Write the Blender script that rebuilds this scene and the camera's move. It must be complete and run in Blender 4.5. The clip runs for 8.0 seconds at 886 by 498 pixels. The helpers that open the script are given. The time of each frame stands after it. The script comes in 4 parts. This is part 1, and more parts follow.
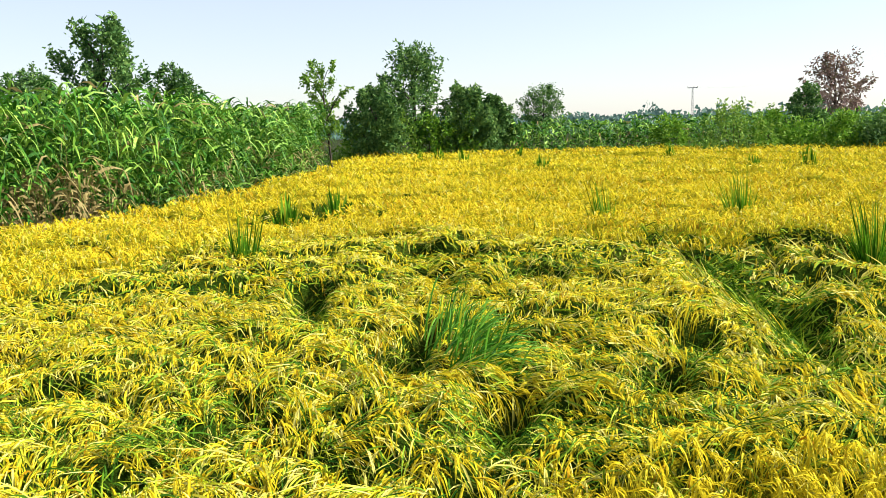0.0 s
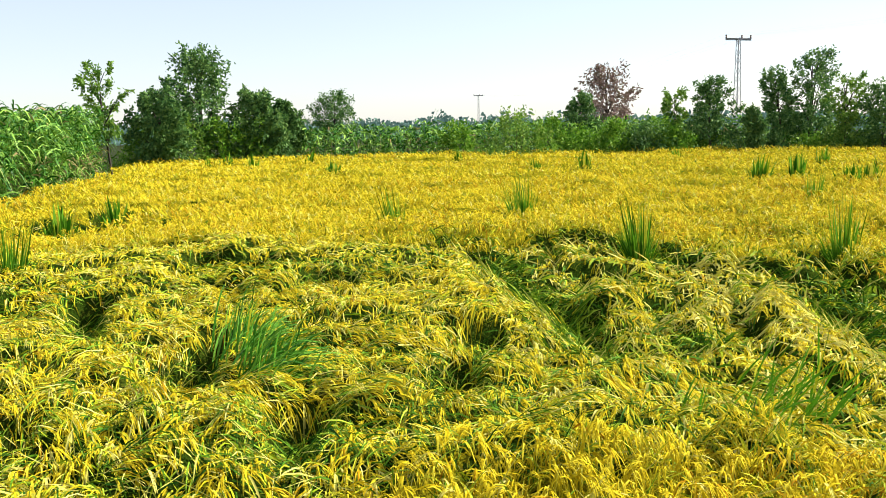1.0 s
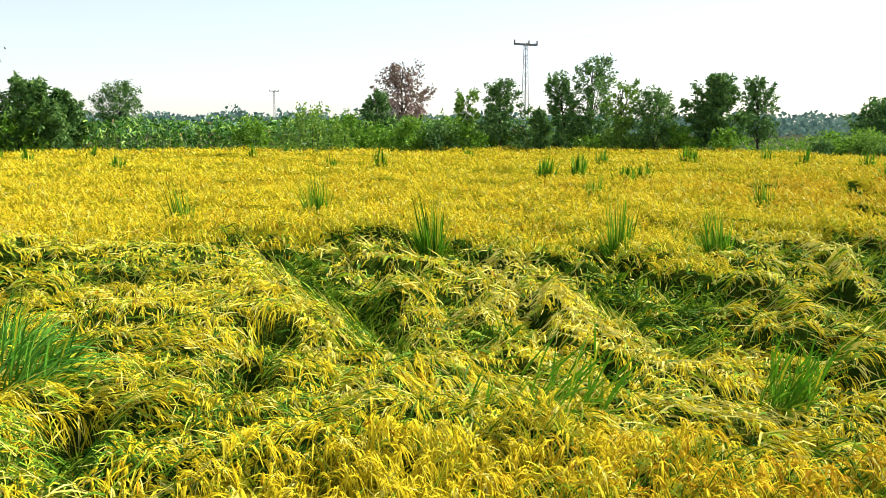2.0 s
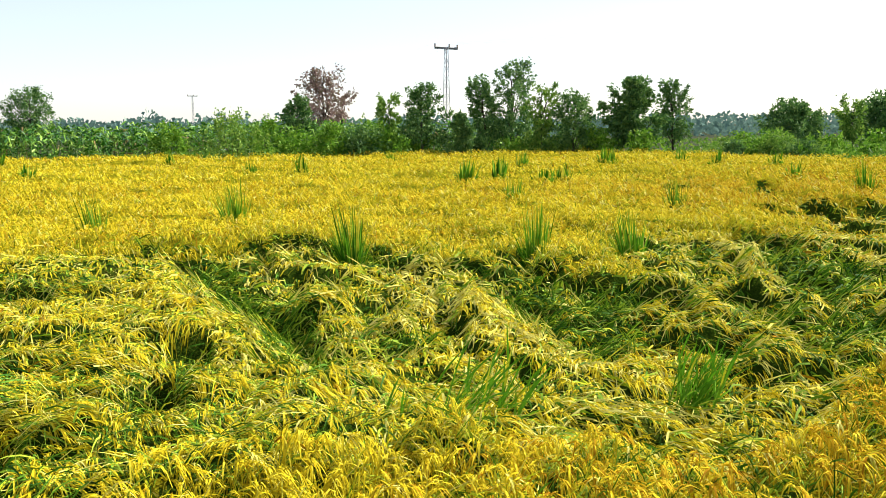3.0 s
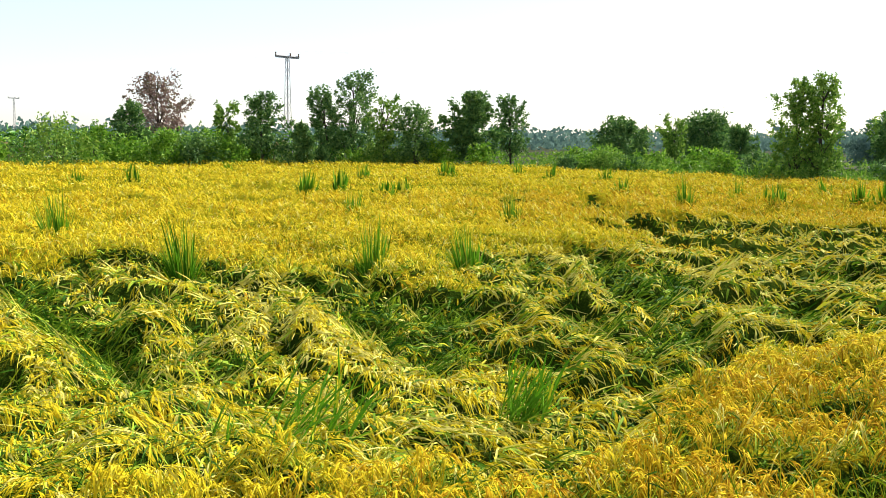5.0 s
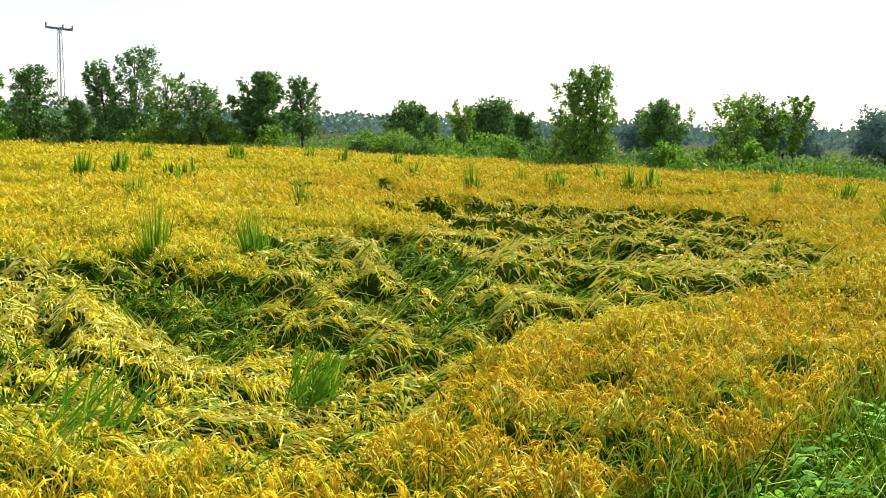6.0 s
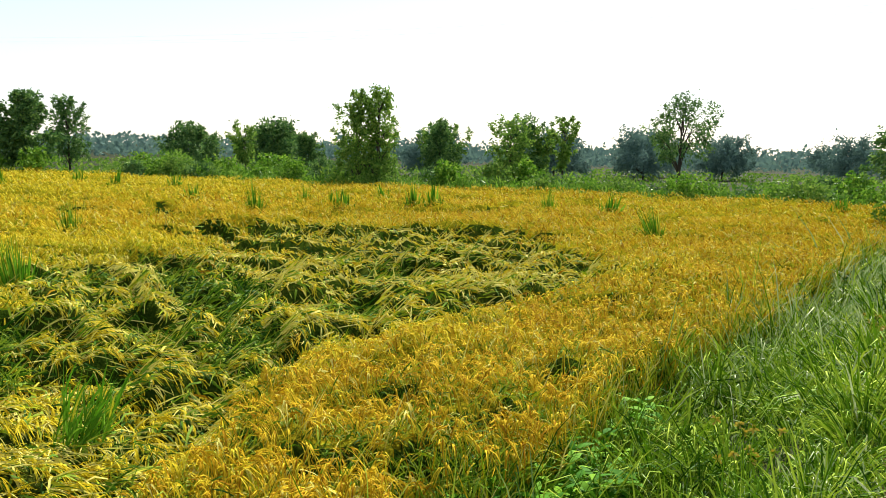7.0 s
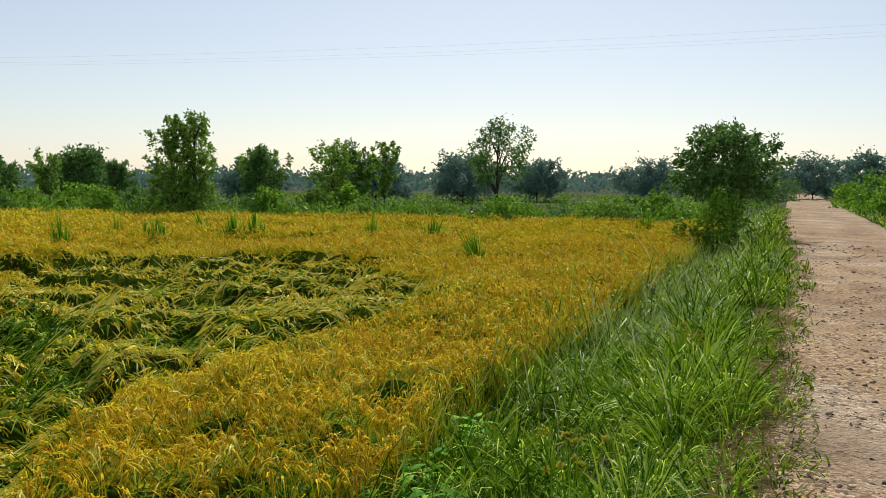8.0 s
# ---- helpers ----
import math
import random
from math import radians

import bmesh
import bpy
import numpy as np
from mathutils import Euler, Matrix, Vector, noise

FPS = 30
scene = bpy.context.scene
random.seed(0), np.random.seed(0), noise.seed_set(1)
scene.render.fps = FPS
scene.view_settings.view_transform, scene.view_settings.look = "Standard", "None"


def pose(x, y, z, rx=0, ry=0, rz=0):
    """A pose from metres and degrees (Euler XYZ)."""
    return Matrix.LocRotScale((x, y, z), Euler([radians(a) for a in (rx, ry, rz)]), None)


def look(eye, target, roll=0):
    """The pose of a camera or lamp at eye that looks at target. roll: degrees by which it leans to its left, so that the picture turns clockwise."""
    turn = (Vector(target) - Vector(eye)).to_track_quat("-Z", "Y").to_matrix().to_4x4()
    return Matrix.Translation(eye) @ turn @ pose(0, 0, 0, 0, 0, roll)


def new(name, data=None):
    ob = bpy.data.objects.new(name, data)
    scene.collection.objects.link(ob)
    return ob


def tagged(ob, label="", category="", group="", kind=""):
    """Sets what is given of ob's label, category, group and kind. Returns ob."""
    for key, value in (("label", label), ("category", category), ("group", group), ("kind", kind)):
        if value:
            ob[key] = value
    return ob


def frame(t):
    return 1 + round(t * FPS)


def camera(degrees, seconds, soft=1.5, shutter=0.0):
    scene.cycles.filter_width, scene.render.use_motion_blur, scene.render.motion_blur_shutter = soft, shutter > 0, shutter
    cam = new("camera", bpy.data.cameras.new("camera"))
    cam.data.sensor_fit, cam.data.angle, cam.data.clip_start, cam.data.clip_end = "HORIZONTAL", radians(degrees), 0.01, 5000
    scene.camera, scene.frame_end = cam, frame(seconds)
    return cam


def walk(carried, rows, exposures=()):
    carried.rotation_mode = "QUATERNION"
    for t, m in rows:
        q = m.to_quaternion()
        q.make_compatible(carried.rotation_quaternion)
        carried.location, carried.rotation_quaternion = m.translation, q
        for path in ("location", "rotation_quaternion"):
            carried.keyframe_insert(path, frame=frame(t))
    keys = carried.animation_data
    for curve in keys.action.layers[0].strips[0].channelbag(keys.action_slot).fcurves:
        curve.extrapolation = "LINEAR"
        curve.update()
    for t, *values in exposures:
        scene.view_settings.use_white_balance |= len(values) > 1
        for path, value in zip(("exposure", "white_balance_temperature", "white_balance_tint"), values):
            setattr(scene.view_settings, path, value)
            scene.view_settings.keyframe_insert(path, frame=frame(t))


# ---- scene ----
cam = camera(52.30, 8.0, soft=0.75)
ROWS = [
    (0.0, 0.000, -0.000, 2.300, -0.000, -7.771, 1.410),
    (0.5, 0.019, 0.011, 2.302, -5.524, -8.247, 1.372),
    (1.0, 0.056, 0.003, 2.288, -13.034, -7.690, 1.148),
    (1.5, 0.094, 0.023, 2.287, -19.443, -8.138, 0.959),
    (2.0, 0.118, 0.029, 2.282, -25.737, -7.960, -0.101),
    (2.2, 0.135, 0.033, 2.285, -27.979, -7.860, -0.197),
    (3.3, 0.206, -0.054, 2.349, -31.261, -7.409, 0.417),
    (3.5, 0.224, -0.047, 2.355, -32.163, -6.746, 0.303),
    (4.0, 0.273, 0.017, 2.344, -34.882, -7.369, 0.005),
    (4.2, 0.258, -0.016, 2.365, -35.514, -7.705, 0.593),
    (5.3, 0.317, -0.033, 2.383, -43.746, -7.909, -0.752),
    (5.5, 0.336, -0.025, 2.378, -46.451, -9.058, -0.391),
    (6.0, 0.359, -0.060, 2.375, -53.396, -7.844, -1.813),
    (6.5, 0.351, -0.115, 2.383, -59.955, -6.579, -2.229),
    (7.0, 0.382, -0.091, 2.356, -66.952, -6.191, -1.408),
    (7.5, 0.419, -0.080, 2.334, -74.441, -5.405, -1.572),
    (8.0, 0.446, -0.071, 2.330, -78.191, -4.398, -0.502),
]
walk(cam, [(t, pose(x, y, z, 90 + pitch, roll, yaw)) for t, x, y, z, yaw, pitch, roll in ROWS],
     exposures=[(0.0, 1.09, 6500, 10), (2.0, 1.16, 6520, 10), (4.0, 1.18, 6550, 10), (6.0, 1.19, 6600, 11), (6.5, 1.22, 6580, 11), (7.0, 1.02, 6550, 11), (7.5, 0.54, 6660, 9), (8.0, 0.41, 6720, 9)])

# ---- world and sun ----
SUN_BEARING, SUN_HEIGHT = 84.0, 39.0
world = bpy.data.worlds.new("hazy_sky")
scene.world = world
world.use_nodes = True
wt = world.node_tree
wt.nodes.clear()
w_out = wt.nodes.new("ShaderNodeOutputWorld")
w_bg = wt.nodes.new("ShaderNodeBackground")
w_sky = wt.nodes.new("ShaderNodeTexSky")
w_sky.sky_type = "NISHITA"
w_sky.sun_disc = False
w_sky.sun_elevation = radians(SUN_HEIGHT)
w_sky.sun_rotation = radians(SUN_BEARING)
w_sky.dust_density = 0.5
w_sky.air_density = 0.95
w_sky.ozone_density = 1.0
w_mix = wt.nodes.new("ShaderNodeMixRGB")
w_mix.blend_type = "ADD"
w_mix.inputs[0].default_value = 1.0
w_mix.inputs[2].default_value = (4.05, 4.05, 4.28, 1)
w_dim = wt.nodes.new("ShaderNodeMixRGB")        # thick haze takes most of the sky's own gradient
w_dim.blend_type = "MULTIPLY"
w_dim.inputs[0].default_value = 1.0
w_dim.inputs[2].default_value = (0.90, 0.93, 1.00, 1)
wt.links.new(w_sky.outputs[0], w_dim.inputs[1])
wt.links.new(w_dim.outputs[0], w_mix.inputs[1])
wt.links.new(w_mix.outputs[0], w_bg.inputs[0])
w_bg.inputs[1].default_value = 0.050
wt.links.new(w_bg.outputs[0], w_out.inputs[0])

sun_data = bpy.data.lights.new("sun", "SUN")
sun_data.energy = 5.0
sun_data.angle = radians(0.8)
sun_data.color = (1.0, 0.96, 0.87)
sun = new("sun", sun_data)
sb, sh = radians(SUN_BEARING), radians(SUN_HEIGHT)
sun.matrix_world = look((60 * math.sin(sb) * math.cos(sh), 60 * math.cos(sb) * math.cos(sh), 60 * math.sin(sh)), (0, 0, 0))


# ---- materials ----
def leafy(name, stops, rough=0.5, translucent=0.3, patch=0.0, gloss=0.3, single=False):
    """A thin plant surface: colour by island, with patches a few metres wide and fine streaks."""
    m = bpy.data.materials.new(name)
    m.use_nodes = True
    nt = m.node_tree
    nt.nodes.clear()
    out = nt.nodes.new("ShaderNodeOutputMaterial")
    geo = nt.nodes.new("ShaderNodeNewGeometry")
    ramp = nt.nodes.new("ShaderNodeValToRGB")
    ramp.color_ramp.elements[0].color = (*stops[0], 1)
    ramp.color_ramp.elements[1].color = (*stops[-1], 1)
    for i, c in enumerate(stops[1:-1]):
        e = ramp.color_ramp.elements.new((i + 1) / (len(stops) - 1))
        e.color = (*c, 1)
    big = nt.nodes.new("ShaderNodeTexNoise")
    big.inputs["Scale"].default_value = 0.45
    big.inputs["Detail"].default_value = 3.0
    nt.links.new(geo.outputs["Position"], big.inputs["Vector"])
    spread = nt.nodes.new("ShaderNodeMath")
    spread.operation = "MULTIPLY_ADD"
    spread.inputs[1].default_value = patch
    spread.inputs[2].default_value = -0.5 * patch
    nt.links.new(big.outputs[0], spread.inputs[0])
    add = nt.nodes.new("ShaderNodeMath")
    add.operation = "ADD"
    add.use_clamp = True
    if single:      # each leaf is an object of its own
        nt.links.new(nt.nodes.new("ShaderNodeObjectInfo").outputs["Random"], add.inputs[0])
    else:
        nt.links.new(geo.outputs["Random Per Island"], add.inputs[0])
    nt.links.new(spread.outputs[0], add.inputs[1])
    nt.links.new(add.outputs[0], ramp.inputs[0])
    fine = nt.nodes.new("ShaderNodeTexNoise")
    fine.inputs["Scale"].default_value = 55.0
    fine.inputs["Detail"].default_value = 2.0
    nt.links.new(geo.outputs["Position"], fine.inputs["Vector"])
    val = nt.nodes.new("ShaderNodeHueSaturation")
    vm = nt.nodes.new("ShaderNodeMath")
    vm.operation = "MULTIPLY_ADD"
    vm.inputs[1].default_value = 0.7
    vm.inputs[2].default_value = 0.65
    nt.links.new(fine.outputs[0], vm.inputs[0])
    nt.links.new(vm.outputs[0], val.inputs["Value"])
    nt.links.new(ramp.outputs[0], val.inputs["Color"])
    bs = nt.nodes.new("ShaderNodeBsdfPrincipled")
    bs.inputs["Roughness"].default_value = rough
    bs.inputs["Specular IOR Level"].default_value = gloss
    nt.links.new(val.outputs[0], bs.inputs["Base Color"])
    tr = nt.nodes.new("ShaderNodeBsdfTranslucent")
    nt.links.new(val.outputs[0], tr.inputs[0])
    mix = nt.nodes.new("ShaderNodeMixShader")
    mix.inputs[0].default_value = translucent
    nt.links.new(bs.outputs[0], mix.inputs[1])
    nt.links.new(tr.outputs[0], mix.inputs[2])
    nt.links.new(mix.outputs[0], out.inputs[0])
    return m


def earthy(name, stops, scale=0.6, fine_scale=30.0, rough=0.9, bump=0.3, bump_dist=0.02, detail=6.0):
    """Soil, dust, bark, stone, concrete: two scales of noise, with relief."""
    m = bpy.data.materials.new(name)
    m.use_nodes = True
    nt = m.node_tree
    bs = nt.nodes["Principled BSDF"]
    bs.inputs["Roughness"].default_value = rough
    bs.inputs["Specular IOR Level"].default_value = 0.08
    geo = nt.nodes.new("ShaderNodeNewGeometry")
    big = nt.nodes.new("ShaderNodeTexNoise")
    big.inputs["Scale"].default_value = scale
    big.inputs["Detail"].default_value = detail
    nt.links.new(geo.outputs["Position"], big.inputs["Vector"])
    fine = nt.nodes.new("ShaderNodeTexNoise")
    fine.inputs["Scale"].default_value = fine_scale
    fine.inputs["Detail"].default_value = 5.0
    nt.links.new(geo.outputs["Position"], fine.inputs["Vector"])
    mid = nt.nodes.new("ShaderNodeMath")
    mid.operation = "MULTIPLY_ADD"
    mid.inputs[1].default_value = 0.45
    nt.links.new(fine.outputs[0], mid.inputs[0])
    half = nt.nodes.new("ShaderNodeMath")
    half.operation = "MULTIPLY"
    half.inputs[1].default_value = 0.55
    nt.links.new(big.outputs[0], half.inputs[0])
    nt.links.new(half.outputs[0], mid.inputs[2])
    ramp = nt.nodes.new("ShaderNodeValToRGB")
    ramp.color_ramp.elements[0].position = 0.3
    ramp.color_ramp.elements[1].position = 0.7
    ramp.color_ramp.elements[0].color = (*stops[0], 1)
    ramp.color_ramp.elements[1].color = (*stops[-1], 1)
    for i, c in enumerate(stops[1:-1]):
        e = ramp.color_ramp.elements.new(0.3 + 0.4 * (i + 1) / (len(stops) - 1))
        e.color = (*c, 1)
    nt.links.new(mid.outputs[0], ramp.inputs[0])
    nt.links.new(ramp.outputs[0], bs.inputs["Base Color"])
    bp = nt.nodes.new("ShaderNodeBump")
    bp.inputs["Strength"].default_value = bump
    bp.inputs["Distance"].default_value = bump_dist
    nt.links.new(fine.outputs[0], bp.inputs["Height"])
    nt.links.new(bp.outputs[0], bs.inputs["Normal"])
    return m


M_RICE_GREEN = leafy("rice_leaf_green", [(0.012, 0.060, 0.004), (0.088, 0.205, 0.010), (0.38, 0.48, 0.035)], 0.7, 0.12, 0.5, 0.05)
M_RICE_YELLOW = leafy("rice_leaf_yellow", [(0.24, 0.33, 0.010), (0.44, 0.45, 0.020), (0.60, 0.54, 0.055)], 0.8, 0.15, 0.5, 0.03)
M_GRAIN = leafy("rice_grain_gold", [(0.44, 0.325, 0.008), (0.56, 0.445, 0.015), (0.64, 0.535, 0.04)], 0.85, 0.16, 0.4, 0.02)
M_GRAIN_RIPE = leafy("rice_grain_ripe", [(0.29, 0.135, 0.006), (0.53, 0.35, 0.012), (0.69, 0.52, 0.03)], 0.85, 0.14, 0.4, 0.02)
M_STRAW = leafy("rice_straw", [(0.48, 0.45, 0.06), (0.68, 0.62, 0.16), (0.56, 0.48, 0.08)], 0.8, 0.12, 0.3, 0.05)
M_TUFT = leafy("tuft_leaf", [(0.022, 0.10, 0.004), (0.075, 0.225, 0.008), (0.20, 0.38, 0.025)], 0.6, 0.25, 0.2, 0.06)
M_BLADE = leafy("clump_leaf", [(0.022, 0.105, 0.005), (0.060, 0.22, 0.010), (0.18, 0.38, 0.035)], 0.55, 0.2, 0.2, 0.14, True)
M_VERGE = leafy("verge_grass_leaf", [(0.013, 0.058, 0.003), (0.130, 0.270, 0.008), (0.46, 0.57, 0.05)], 0.7, 0.09, 0.6, 0.05)
M_VERGE_PALE = leafy("verge_grass_pale", [(0.17, 0.27, 0.07), (0.32, 0.41, 0.14), (0.50, 0.54, 0.29)], 0.6, 0.16, 0.4, 0.1)
M_CANE = leafy("cane_leaf", [(0.012, 0.070, 0.006), (0.055, 0.19, 0.012), (0.30, 0.48, 0.07)], 0.5, 0.12, 0.3, 0.16)
M_CANE_DRY = leafy("cane_leaf_dry", [(0.245, 0.19, 0.068), (0.354, 0.286, 0.122), (0.204, 0.163, 0.0544)], 0.6, 0.2, 0.2, 0.05)
M_TREE = leafy("tree_leaf", [(0.034, 0.098, 0.028), (0.090, 0.195, 0.046), (0.19, 0.31, 0.075)], 0.55, 0.25, 0.4, 0.10)
M_TREE_LIGHT = leafy("tree_leaf_light", [(0.055, 0.14, 0.020), (0.135, 0.26, 0.034), (0.25, 0.37, 0.06)], 0.55, 0.32, 0.4, 0.08)
M_TREE_RED = leafy("tree_leaf_red", [(0.20, 0.125, 0.105), (0.28, 0.185, 0.155), (0.19, 0.165, 0.085)], 0.55, 0.25, 0.4, 0.2)
M_SHRUB = leafy("shrub_leaf", [(0.045, 0.135, 0.010), (0.12, 0.27, 0.020), (0.25, 0.40, 0.045)], 0.55, 0.32, 0.5, 0.08)
M_WEED = leafy("weed_leaf", [(0.035, 0.15, 0.004), (0.095, 0.29, 0.008), (0.22, 0.43, 0.015)], 0.7, 0.2, 0.2, 0.05, True)
M_FLOWER = leafy("weed_flower", [(0.408, 0.286, 0.0204), (0.476, 0.374, 0.0544)], 0.6, 0.2)
# distance haze is put into this leaf colour: pale, bluish, low contrast
M_FAR_HAZE = leafy("far_leaf_haze", [(0.100, 0.180, 0.150), (0.130, 0.220, 0.180), (0.160, 0.260, 0.195)], 0.8, 0.2, 0.5, 0.02)
M_MEADOW = leafy("meadow_grass_leaf", [(0.055, 0.150, 0.015), (0.125, 0.255, 0.028), (0.24, 0.35, 0.055)], 0.7, 0.25, 0.6, 0.03)
M_BARK = earthy("bark", [(0.034, 0.0272, 0.0204), (0.0884, 0.0748, 0.0578)], 3.0, 40.0, 0.9, 0.6, 0.02)
M_SOIL = earthy("field_soil", [(0.00952, 0.0136, 0.00204), (0.019, 0.0272, 0.00476), (0.0374, 0.051, 0.00952)], 0.25, 9.0, 1.0, 0.6, 0.05)
# dark green of the added inner sheet: shade between the plants, put in as colour
M_GAP_SHADE = earthy("rice_gap_shade", [(0.0068, 0.0177, 0.00136), (0.020, 0.038, 0.0034), (0.070, 0.080, 0.009)], 2.5, 38.0, 0.95, 0.9, 0.03)
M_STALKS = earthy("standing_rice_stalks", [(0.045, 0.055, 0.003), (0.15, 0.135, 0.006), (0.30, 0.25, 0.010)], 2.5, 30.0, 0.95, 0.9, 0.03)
for m in (M_GAP_SHADE, M_STALKS):
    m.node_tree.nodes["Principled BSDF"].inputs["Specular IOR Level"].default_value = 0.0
M_ROAD = earthy("dusty_road", [(0.095, 0.058, 0.032), (0.235, 0.160, 0.094), (0.36, 0.265, 0.165)], 0.9, 22.0, 0.95, 0.6, 0.03)
M_SHOULDER = earthy("road_shoulder_dirt", [(0.13, 0.070, 0.036), (0.26, 0.155, 0.085), (0.38, 0.255, 0.15)], 1.5, 30.0, 0.95, 0.7, 0.03)


def rubble(m, size=26.0):
    """Small broken stones pressed into the surface: cells of their own tone, with worn joints."""
    nt = m.node_tree
    bs = nt.nodes["Principled BSDF"]
    base = bs.inputs["Base Color"].links[0].from_socket
    old_bump = bs.inputs["Normal"].links[0].from_node
    geo = nt.nodes.new("ShaderNodeNewGeometry")
    cell = nt.nodes.new("ShaderNodeTexVoronoi")
    cell.inputs["Scale"].default_value = size
    warp = nt.nodes.new("ShaderNodeTexNoise")
    warp.inputs["Scale"].default_value = 18.0
    warp.inputs["Detail"].default_value = 3.0
    nt.links.new(geo.outputs["Position"], warp.inputs["Vector"])
    push = nt.nodes.new("ShaderNodeVectorMath")
    push.operation = "MULTIPLY_ADD"
    push.inputs[1].default_value = (0.06, 0.06, 0.06)
    nt.links.new(warp.outputs["Color"], push.inputs[0])
    nt.links.new(geo.outputs["Position"], push.inputs[2])
    nt.links.new(push.outputs[0], cell.inputs["Vector"])
    spots = nt.nodes.new("ShaderNodeTexNoise")
    spots.inputs["Scale"].default_value = 1.7
    spots.inputs["Detail"].default_value = 4.0
    nt.links.new(geo.outputs["Position"], spots.inputs["Vector"])
    where = nt.nodes.new("ShaderNodeValToRGB")
    where.color_ramp.elements[0].position, where.color_ramp.elements[1].position = 0.34, 0.52
    nt.links.new(spots.outputs[0], where.inputs[0])
    grey = nt.nodes.new("ShaderNodeRGBToBW")
    nt.links.new(cell.outputs["Color"], grey.inputs[0])
    tone = nt.nodes.new("ShaderNodeMath")
    tone.operation = "MULTIPLY_ADD"
    tone.inputs[1].default_value, tone.inputs[2].default_value = 1.7, 0.15
    nt.links.new(grey.outputs[0], tone.inputs[0])
    shade = nt.nodes.new("ShaderNodeHueSaturation")
    nt.links.new(tone.outputs[0], shade.inputs["Value"])
    nt.links.new(base, shade.inputs["Color"])
    mix = nt.nodes.new("ShaderNodeMixRGB")
    nt.links.new(where.outputs[0], mix.inputs[0])
    nt.links.new(base, mix.inputs[1])
    nt.links.new(shade.outputs[0], mix.inputs[2])
    worn = nt.nodes.new("ShaderNodeTexNoise")       # patches of old grey surfacing under the dust
    worn.inputs["Scale"].default_value = 0.42
    worn.inputs["Detail"].default_value = 6.0
    nt.links.new(geo.outputs["Position"], worn.inputs["Vector"])
    patch = nt.nodes.new("ShaderNodeValToRGB")
    patch.color_ramp.elements[0].position, patch.color_ramp.elements[1].position = 0.50, 0.66
    patch.color_ramp.elements[1].color = (0.75, 0.75, 0.75, 1)
    nt.links.new(worn.outputs[0], patch.inputs[0])
    old = nt.nodes.new("ShaderNodeHueSaturation")
    old.inputs["Saturation"].default_value = 0.62
    nt.links.new(mix.outputs[0], old.inputs["Color"])
    top = nt.nodes.new("ShaderNodeMixRGB")
    nt.links.new(patch.outputs[0], top.inputs[0])
    nt.links.new(mix.outputs[0], top.inputs[1])
    nt.links.new(old.outputs[0], top.inputs[2])
    nt.links.new(top.outputs[0], bs.inputs["Base Color"])
    lump = nt.nodes.new("ShaderNodeBump")
    lump.invert = True
    lump.inputs["Strength"].default_value, lump.inputs["Distance"].default_value = 0.7, 0.015
    nt.links.new(cell.outputs["Distance"], lump.inputs["Height"])
    nt.links.new(old_bump.outputs[0], lump.inputs["Normal"])
    nt.links.new(lump.outputs[0], bs.inputs["Normal"])


rubble(M_ROAD, 34.0)
M_STONE = earthy("road_stone", [(0.0884, 0.0626, 0.0449), (0.224, 0.163, 0.116), (0.374, 0.286, 0.211)], 4.0, 40.0, 0.9, 0.4, 0.01)
M_TAR = earthy("old_tar", [(0.051, 0.0408, 0.0326), (0.109, 0.085, 0.0646)], 3.0, 60.0, 0.9, 0.5, 0.01)
M_STEEL = earthy("galvanised_steel", [(0.30, 0.30, 0.30), (0.42, 0.42, 0.42)], 2.0, 30.0, 0.5, 0.1, 0.003)
M_DEBRIS = leafy("verge_litter", [(0.231, 0.163, 0.068), (0.34, 0.258, 0.129), (0.422, 0.34, 0.19)], 0.8, 0.1, 0.0, 0.03)

rng = np.random.default_rng(7)
UP = np.array([0.0, 0.0, 1.0])


# ---- mesh helpers ----
def vnoise(x, y, size, seed=0):
    """Smooth noise from 0 to 1 whose cells are size metres wide."""
    x, y = np.asarray(x) / size + 1000, np.asarray(y) / size + 1000
    xi, yi = np.floor(x).astype(np.int64), np.floor(y).astype(np.int64)
    fx, fy = x - xi, y - yi
    fx, fy = fx * fx * (3 - 2 * fx), fy * fy * (3 - 2 * fy)

    def h(a, b):
        n = (a * 374761393 + b * 668265263 + seed * 1274126177) & 0xFFFFFFFF
        n = ((n ^ (n >> 13)) * 1103515245) & 0xFFFFFFFF
        return ((n ^ (n >> 16)) & 0xFFFF) / 65535.0
    return (h(xi, yi) * (1 - fx) + h(xi + 1, yi) * fx) * (1 - fy) + (h(xi, yi + 1) * (1 - fx) + h(xi + 1, yi + 1) * fx) * fy


def unit(v):
    return v / (np.linalg.norm(v, axis=-1, keepdims=True) + 1e-9)


def smooth(a, b, x):
    t = np.clip((x - a) / (b - a), 0, 1)
    return t * t * (3 - 2 * t)


